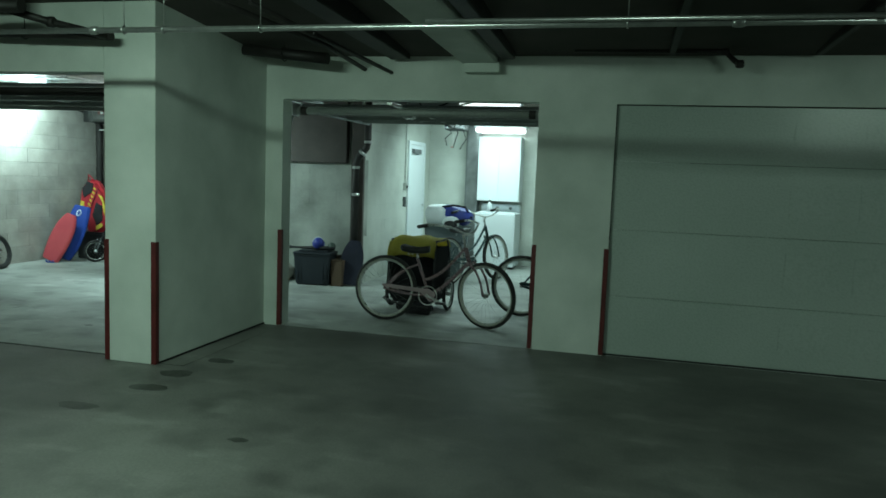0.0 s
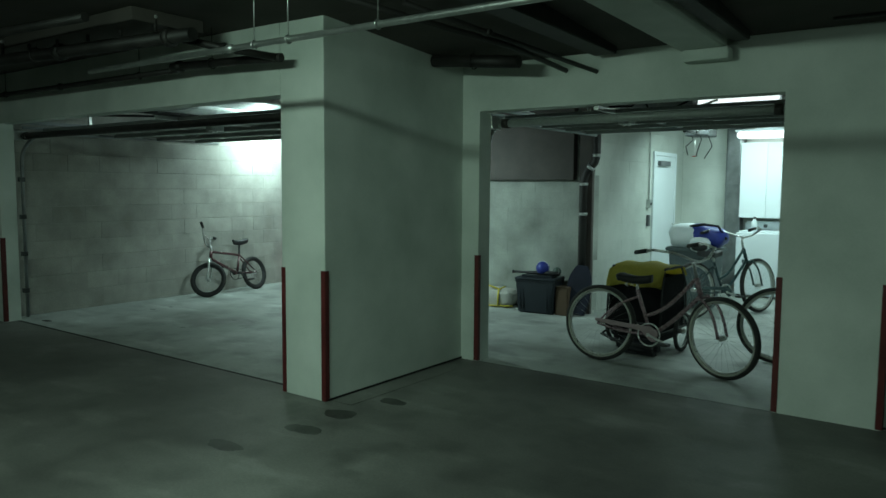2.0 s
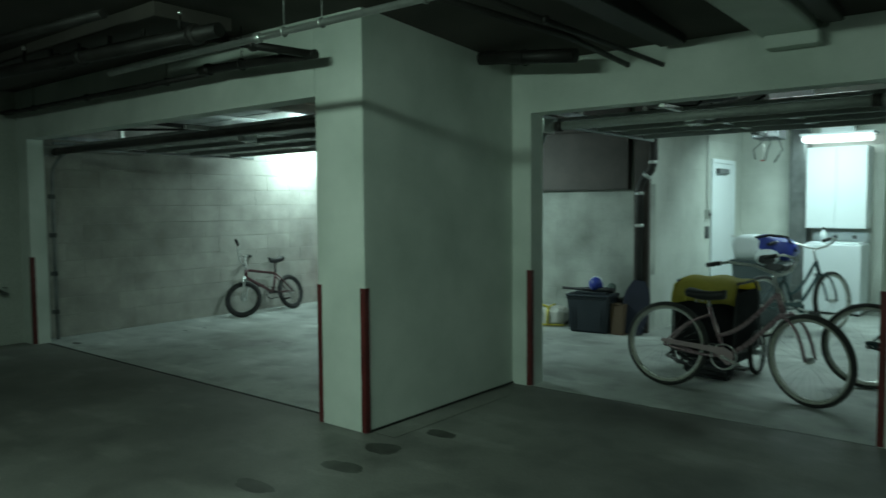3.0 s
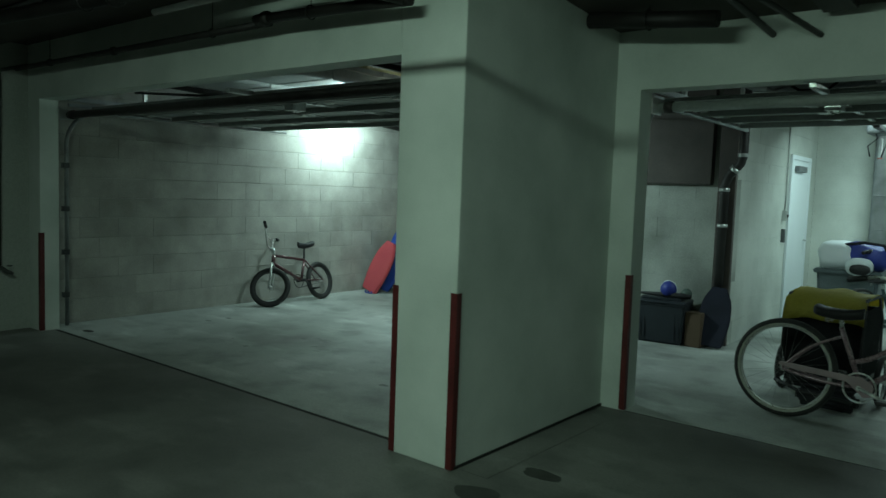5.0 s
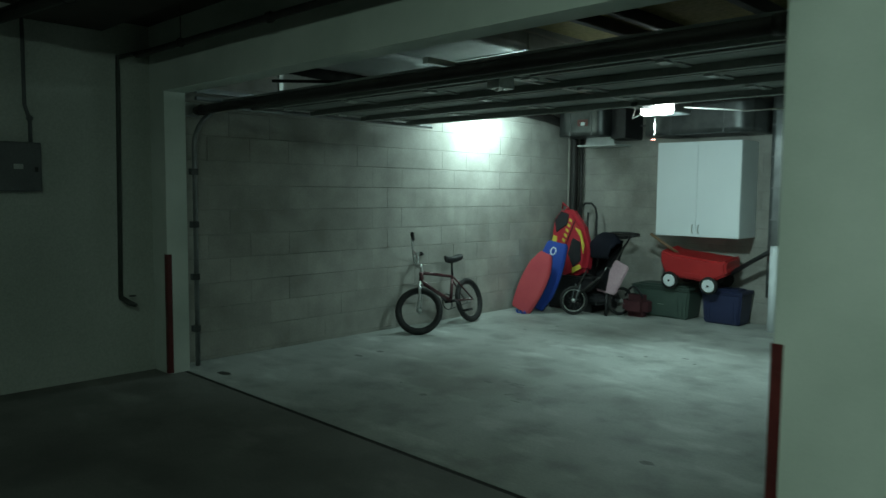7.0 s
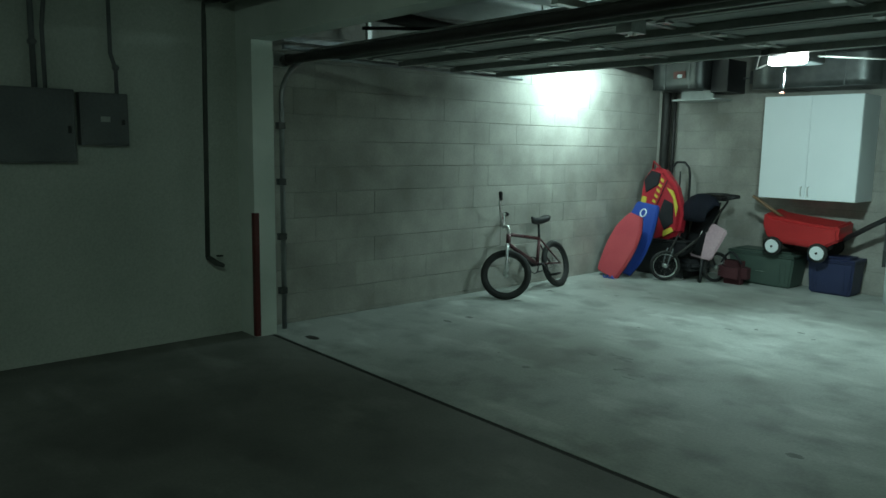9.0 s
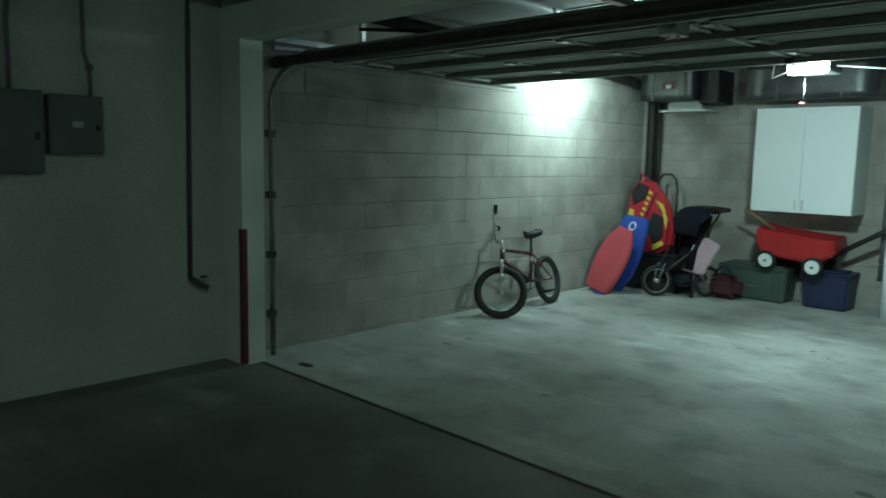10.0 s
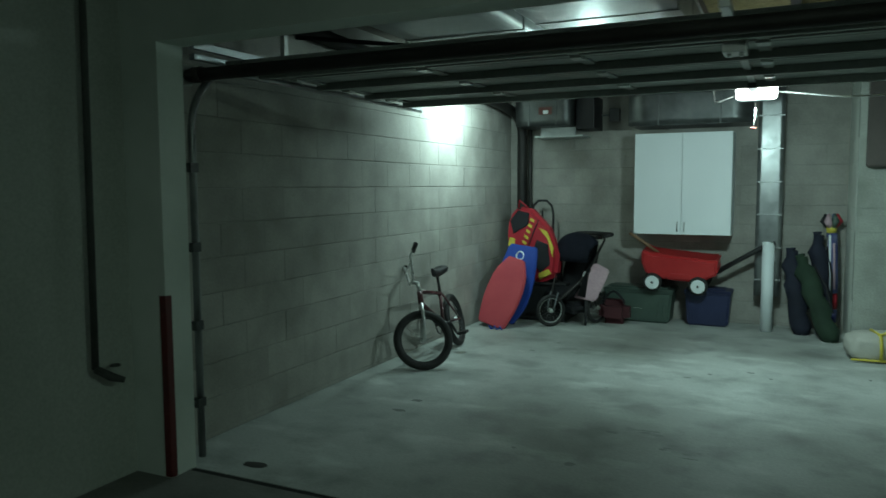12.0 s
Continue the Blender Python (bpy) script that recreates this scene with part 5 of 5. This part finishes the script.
# ---- narrow bay ----
M_MAUVE = surface("mauve_frame", (0.20, 0.13, 0.15), (0.27, 0.18, 0.20), 0.28, 0.3, big=5, fine=60, coat=0.5, bump=0.0)
M_TEAL = surface("dark_teal_frame", (0.02, 0.05, 0.055), (0.035, 0.075, 0.08), 0.28, 0.2, big=5, fine=60, coat=0.5, bump=0.0)
M_GUARD = surface("pale_mauve_guard", (0.30, 0.22, 0.24), (0.38, 0.29, 0.31), 0.35, 0.2, big=5, fine=60, fine_amount=0.05, bump=0.0)
M_YCOVER = surface("yellow_cover", (0.44, 0.38, 0.05), (0.56, 0.48, 0.09), 0.6, big=5, fine=90, bump=0.3)
M_BLUE = surface("blue_nylon", (0.015, 0.03, 0.22), (0.03, 0.05, 0.32), 0.45, big=6, fine=80, bump=0.3)
M_BIN = surface("grey_bin", (0.09, 0.12, 0.13), (0.13, 0.16, 0.17), 0.5, big=3, fine=70)

cruiser(pose(-2.24, 8.50, 0.0, -4, 0, -1.0), "mauve cruiser bicycle with cream tyres on its stand", M_MAUVE, -20, M_GUARD, basket=False)
cruiser(pose(-0.93, 9.32, 0.0, -3, 0, 6), "teal cruiser bicycle with cream tyres beside the wall", M_TEAL, -8, M_TEAL)
cruiser(pose(-2.20, 11.14, 0.0, -4, 0, 62), "dark teal cruiser bicycle parked before the laundry", M_TEAL, 6, M_TEAL)


def trailer(m):
    """Child trailer: tube frame, black fabric body, yellow weather cover, two wheels."""
    t = thing("bicycle_trailer", m, "black fabric bicycle trailer with a yellow cover", "trailer")
    fr = part("frame", tubed([(-0.34, -0.30, 0.20), (0.34, -0.30, 0.20), (0.34, 0.34, 0.20), (-0.34, 0.34, 0.20)], 0.014, 8, True), M_BLACK, t)
    for s in (-1, 1):
        part("hoop", tubed([(s * 0.34, -0.30, 0.20), (s * 0.34, -0.27, 0.66), (s * 0.33, -0.20, 0.79), (s * 0.33, 0.20, 0.79), (s * 0.34, 0.30, 0.62), (s * 0.34, 0.34, 0.20)], 0.013), M_BLACK, fr)
        w = Matrix.Translation((s * 0.34, 0.05, 0)) @ Matrix.Rotation(radians(90), 4, "Z")
        wheel(t, 0.0, 0.19, 0.19, 0.020, w, spokes=20)
        rows = [[(s * 0.335, y, z) for y in (-0.26, -0.1, 0.1, 0.28)] for z in (0.20, 0.45, 0.72)]
        shell(rows, M_FABRIC, "side_panel", t)
    shell([[(x, -0.285 + 0.02 * math.sin(x * 9), 0.21) for x in (-0.33, -0.1, 0.1, 0.33)], [(x, -0.27, 0.45) for x in (-0.33, -0.1, 0.1, 0.33)], [(x, -0.25, 0.70) for x in (-0.33, -0.1, 0.1, 0.33)]], M_FABRIC, "front_panel", t)
    shell([[(x, 0.32, 0.21) for x in (-0.33, 0.0, 0.33)], [(x, 0.30, 0.45) for x in (-0.33, 0.0, 0.33)], [(x, 0.27, 0.70) for x in (-0.33, 0.0, 0.33)]], M_FABRIC, "back_panel", t)
    part("floor_pan", softened(boxed(-0.32, 0.32, -0.28, 0.32, 0.10, 0.215), 0.04, 3), M_FABRIC, t)
    rows = []
    for y, z in ((-0.315, 0.63), (-0.30, 0.70), (-0.25, 0.79), (-0.12, 0.825), (0.1, 0.825), (0.25, 0.78), (0.31, 0.70)):
        rows.append([(x, y + 0.012 * math.sin(x * 21), z + 0.010 * math.sin(x * 17 + y * 9) - 0.02 * (abs(x) / 0.37) ** 3) for x in [-0.345 + 0.69 * i / 12 for i in range(13)]])
    shell(rows, M_YCOVER, "cover", t, "yellow waterproof cover", 0.008)
    part("foot_well", softened(boxed(-0.16, 0.36, -0.42, -0.26, 0.004, 0.15), 0.045, 3), M_FABRIC, t, "black sagging foot well")
    part("tow_arm", tubed([(-0.30, -0.30, 0.20), (-0.34, -0.40, 0.16), (-0.10, -0.46, 0.12), (0.34, -0.46, 0.10)], 0.014), M_BLACK, t)
    for o in t.children_recursive:      # a single-seat body between the wheels
        if not (o.name.startswith("wheel") or o.parent.name.startswith("wheel")):
            for v in o.data.vertices:
                v.co.x *= 0.78
    return t


trailer(pose(-2.10, 9.28, 0.0, 0, 0, -3))


def pillow_mesh(w, d, h, seed, power=0.5):
    bm = bmesh.new()
    bmesh.ops.create_icosphere(bm, subdivisions=3, radius=1.0)
    for v in bm.verts:
        n = noise.noise(v.co * 2.2 + Vector((seed, 0, 0)))
        q = v.co.copy()
        v.co = Vector((w * math.copysign(abs(q.x) ** power, q.x), d * math.copysign(abs(q.y) ** power, q.y), h * q.z)) * (1 + 0.10 * n)
    for f in bm.faces:
        f.smooth = True
    return bm


def bin_with_bags(m):
    t = thing("laundry_bin", m, "tall grey plastic bin standing in the bay", "bin")
    bm = boxed(-0.30, 0.30, -0.22, 0.22, 0, 0.78)
    for v in bm.verts:
        if v.co.z < 0.01:
            v.co.x *= 0.8
            v.co.y *= 0.8
    part("tub", softened(bm, 0.03, 3), M_BIN, t)
    part("rim", softened(boxed(-0.325, 0.325, -0.245, 0.245, 0.735, 0.785), 0.012), M_BIN, t)
    return t


bin_with_bags(pose(-2.47, 12.02, 0.0, 0, 0, 0))
pw = thing("white_pillow", pose(-2.60, 11.97, 0.93), "white pillow piled on the bin", "pillow")
part("cushion", pillow_mesh(0.18, 0.17, 0.16, 1.0), M_WHITE, pw)
bb = thing("nylon_bag", pose(-2.32, 12.0, 0.94, 0, 14, 0), "bright blue nylon bag with a black strap on the bin", "bag")
part("body", pillow_mesh(0.24, 0.18, 0.13, 4.0), M_BLUE, bb)
part("strap", tubed([(-0.22, -0.14, 0.06), (-0.05, -0.17, 0.14), (0.12, -0.12, 0.16), (0.24, -0.05, 0.02)], 0.016, 8), M_FABRIC, bb, "black webbing strap")
hl = thing("sports_helmet", pose(-2.36, 11.80, 0.83), "white and black helmet at the bin's edge", "helmet")
part("shell", pillow_mesh(0.13, 0.10, 0.10, 7.0, 0.8), M_WHITE, hl)
part("visor", pillow_mesh(0.10, 0.03, 0.055, 2.0, 0.8), M_BLACK, hl)
hl.children[1].location = (0.02, -0.09, -0.02)

wm = thing("washing_machine", pose(-1.98, 13.35, 0.0), "white top-loading washing machine against the wall", "washing machine")
part("cabinet", boxed(-0.34, 0.34, 0.0, 0.62, 0.03, 0.92, 0.015), M_WHITE, wm)
part("lid", boxed(-0.31, 0.31, 0.03, 0.46, 0.921, 0.94, 0.008), M_WHITE, wm)
part("control_panel", softened(boxed(-0.34, 0.34, 0.48, 0.62, 0.921, 1.06), 0.02, 3), M_WHITE, wm)
for x in (-0.2, -0.05, 0.18):
    part("knob", tubed([(x, 0.48, 1.0), (x, 0.455, 1.0)], 0.026, 14), M_GREYBOX, wm, "grey dial")
for x in (-0.3, 0.3):
    part("foot", tubed([(x, 0.06, 0.0), (x, 0.06, 0.035)], 0.022, 10), M_BLACK, wm)
bt = thing("detergent_bottle", pose(-2.10, 13.45, 0.941), "small white bottle on the washer lid", "bottle")
part("body", tubed([(0, 0, 0), (0, 0, 0.12), (0, 0, 0.15), (0, 0, 0.17)], [0.04, 0.04, 0.02, 0.016], 14), M_WHITE, bt)
part("cap", tubed([(0, 0, 0.17), (0, 0, 0.20)], 0.018, 12), M_BLACK, bt, "black cap")

tote(pose(-3.86, 10.25, 0.0, 0, 0, 8), 0.50, 0.36, 0.46, M_TOTE_K, M_TOTE_K, "slate-grey storage tote with clutter on its lid")
bl = thing("play_ball", pose(-3.84, 10.42, 0.555), "shiny blue play ball on the tote", "ball")
bm = bmesh.new()
bmesh.ops.create_uvsphere(bm, u_segments=24, v_segments=16, radius=0.085)
for f in bm.faces:
    f.smooth = True
bmesh.ops.translate(bm, verts=bm.verts, vec=(0, 0, -0.01))
part("ball", bm, M_BLUE, bl)
part("stripe", tubed(ring_pts((0, 0, -0.01), 0.0855, "y", 32), 0.006, 6, True), M_WHITE, bl, "white stripe")
bt2 = thing("plastic_bat", pose(-4.22, 10.36, 0.485, 0, 0, 4), "black plastic bat lying across the tote", "bat")
part("barrel", tubed([(0.0, 0, 0), (0.12, 0, 0), (0.30, 0, 0.004), (0.55, 0, 0.008), (0.62, 0, 0.008)], [0.016, 0.014, 0.022, 0.03, 0.022], 12), M_BLACK, bt2)
part("knob", tubed([(-0.012, 0, 0), (0.0, 0, 0)], 0.022, 12), M_BLACK, bt2)
gb = thing("green_ball", pose(-3.66, 10.44, 0.515), "dark green ball on the tote", "ball")
bm = bmesh.new()
bmesh.ops.create_uvsphere(bm, u_segments=20, v_segments=12, radius=0.055)
for f in bm.faces:
    f.smooth = True
part("ball", bm, M_TOTE_G, gb)
part("valve", tubed([(0, -0.054, 0), (0, -0.057, 0)], 0.006, 8), M_BLACK, gb)
bodyboard(pose(-3.39, 10.40, 0.02, -12, 5, 10), 0.30, 0.60, M_NAVY, "navy bodyboard leaning on the brown post")
bx = thing("cardboard_box", pose(-3.60, 10.33, 0.0), "brown cardboard box beside the tote", "box")
part("carton", softened(boxed(-0.02, 0.14, 0.0, 0.24, 0, 0.34), 0.006), surface("cardboard", (0.10, 0.065, 0.04), (0.14, 0.09, 0.055), 0.85, fine=80), bx)
part("flap", turned(boxed(-0.02, 0.14, 0.0, 0.12, 0.342, 0.346), Matrix()), surface("cardboard_flap", (0.10, 0.065, 0.04), (0.14, 0.09, 0.055), 0.85, fine=80), bx)

# ---- marks on the floor ----
M_STAIN = surface("oil_stain", (0.040, 0.041, 0.037), (0.065, 0.066, 0.060), 0.5, big=9, fine=60, bump=0.05)
M_SCUFF = surface("dark_scuff", (0.15, 0.16, 0.15), (0.25, 0.265, 0.25), 0.7, big=9, fine=60, bump=0.05)


def floor_mark(x, y, rx, ry, seed, material, name, label):
    bm = bmesh.new()
    n = 28
    ring = []
    for i in range(n):
        a = 2 * math.pi * i / n
        k = 1 + 0.28 * noise.noise(Vector((math.cos(a) * 1.4, math.sin(a) * 1.4, seed))) + 0.10 * noise.noise(Vector((math.cos(a) * 5, math.sin(a) * 5, seed + 9)))
        ring.append(bm.verts.new((x + rx * k * math.cos(a), y + ry * k * math.sin(a), 0.0006)))
    mid = bm.verts.new((x, y, 0.0022))
    for i in range(n):
        bm.faces.new((ring[i], ring[(i + 1) % n], mid)).smooth = True
    return tagged(part(name, bm, material), label, "stain", kind="structure")


for i, (x, y, rx, ry) in enumerate(((-2.97, 5.96, 0.13, 0.085), (-2.95, 5.60, 0.14, 0.075), (-2.87, 6.40, 0.11, 0.07), (-3.11, 5.12, 0.14, 0.07), (-1.88, 4.93, 0.06, 0.03))):
    floor_mark(x, y, rx, ry, i * 3.7, M_STAIN, "floor_stain_%d" % (i + 1), "dark oil drip on the aisle floor")
floor_mark(-7.97, 6.42, 0.075, 0.04, 30.1, M_STAIN, "floor_stain_6", "dark spot by the bay mouth")
rng = random.Random(5)
for i in range(16):
    u = i / 15
    floor_mark(-6.36 + 0.5 * u + rng.uniform(-0.05, 0.05), 7.70 + 0.30 * math.sin(u * 5) * 0.6 + rng.uniform(-0.06, 0.06), rng.uniform(0.012, 0.05), rng.uniform(0.008, 0.022), i * 2.1, M_SCUFF, "floor_scuff_%d" % (i + 1), "small dark scuff on the bay floor")
for i in range(20):
    floor_mark(rng.uniform(-8.1, -4.0), rng.uniform(6.6, 10.2), rng.uniform(0.01, 0.06), rng.uniform(0.008, 0.03), i * 1.3 + 50, M_SCUFF, "floor_scuff_%d" % (i + 20), "small dark scuff on the bay floor")
structure("floor_patch", boxed(XS + 0.0005, XS + 0.20, 6.15, 7.45, 0.0005, 0.004, 0.0015), M_AISLE, "thin raised concrete patch at the pier's foot", "floor patch")
structure("wall_foot_dirt", boxed(XS + 0.0005, XS + 0.012, 6.12, YB - 0.001, 0.0045, 0.018, 0.002), M_GAP, "dirt along the pier's foot", "trim")
# ---- block walls, piece by piece ----
block_wall("wall_block_side", (XW, 14.0), (XW, 6.27), 1, TOP, 0.2, M_BLOCK, M_MORTAR, "bare grey concrete block side wall of the garage", phase=0.023)
block_wall("wall_block_back", (-4.90, YBACK), (XW, YBACK), 1, TOP, 0.2, M_BLOCK, M_MORTAR, "bare grey concrete block back wall of the garage")
block_wall("wall_block_store_front", (-3.32, 10.70), (-4.90, 10.70), 1, TOP, 0.15, M_BLOCK_D, M_BLOCK_D, "dusty painted block wall of the projecting store, darkened for shade", filled=True)
block_wall("wall_block_store_end", (-4.90, 10.735), (-4.90, YBACK), 1, TOP, 0.15, M_BLOCK_W, M_MORTAR_W, "pale painted block end of the projecting store", filled=True)
block_wall("wall_block_store_side", (-3.32, 14.0), (-3.32, 10.735), 1, TOP, 0.15, M_BLOCK_W, M_MORTAR_W, "white painted block side wall of the store", filled=True)
block_wall("wall_block_laundry", (0.6, 14.0), (-3.32, 14.0), 1, TOP, 0.2, M_BLOCK_W, M_MORTAR_W, "pale painted block wall behind the laundry", filled=True)
block_wall("wall_block_divider", (0.45, 7.97), (0.45, 14.0), 1, TOP, 0.2, M_BLOCK_W, M_MORTAR_W, "pale painted block wall between the bays", filled=True)
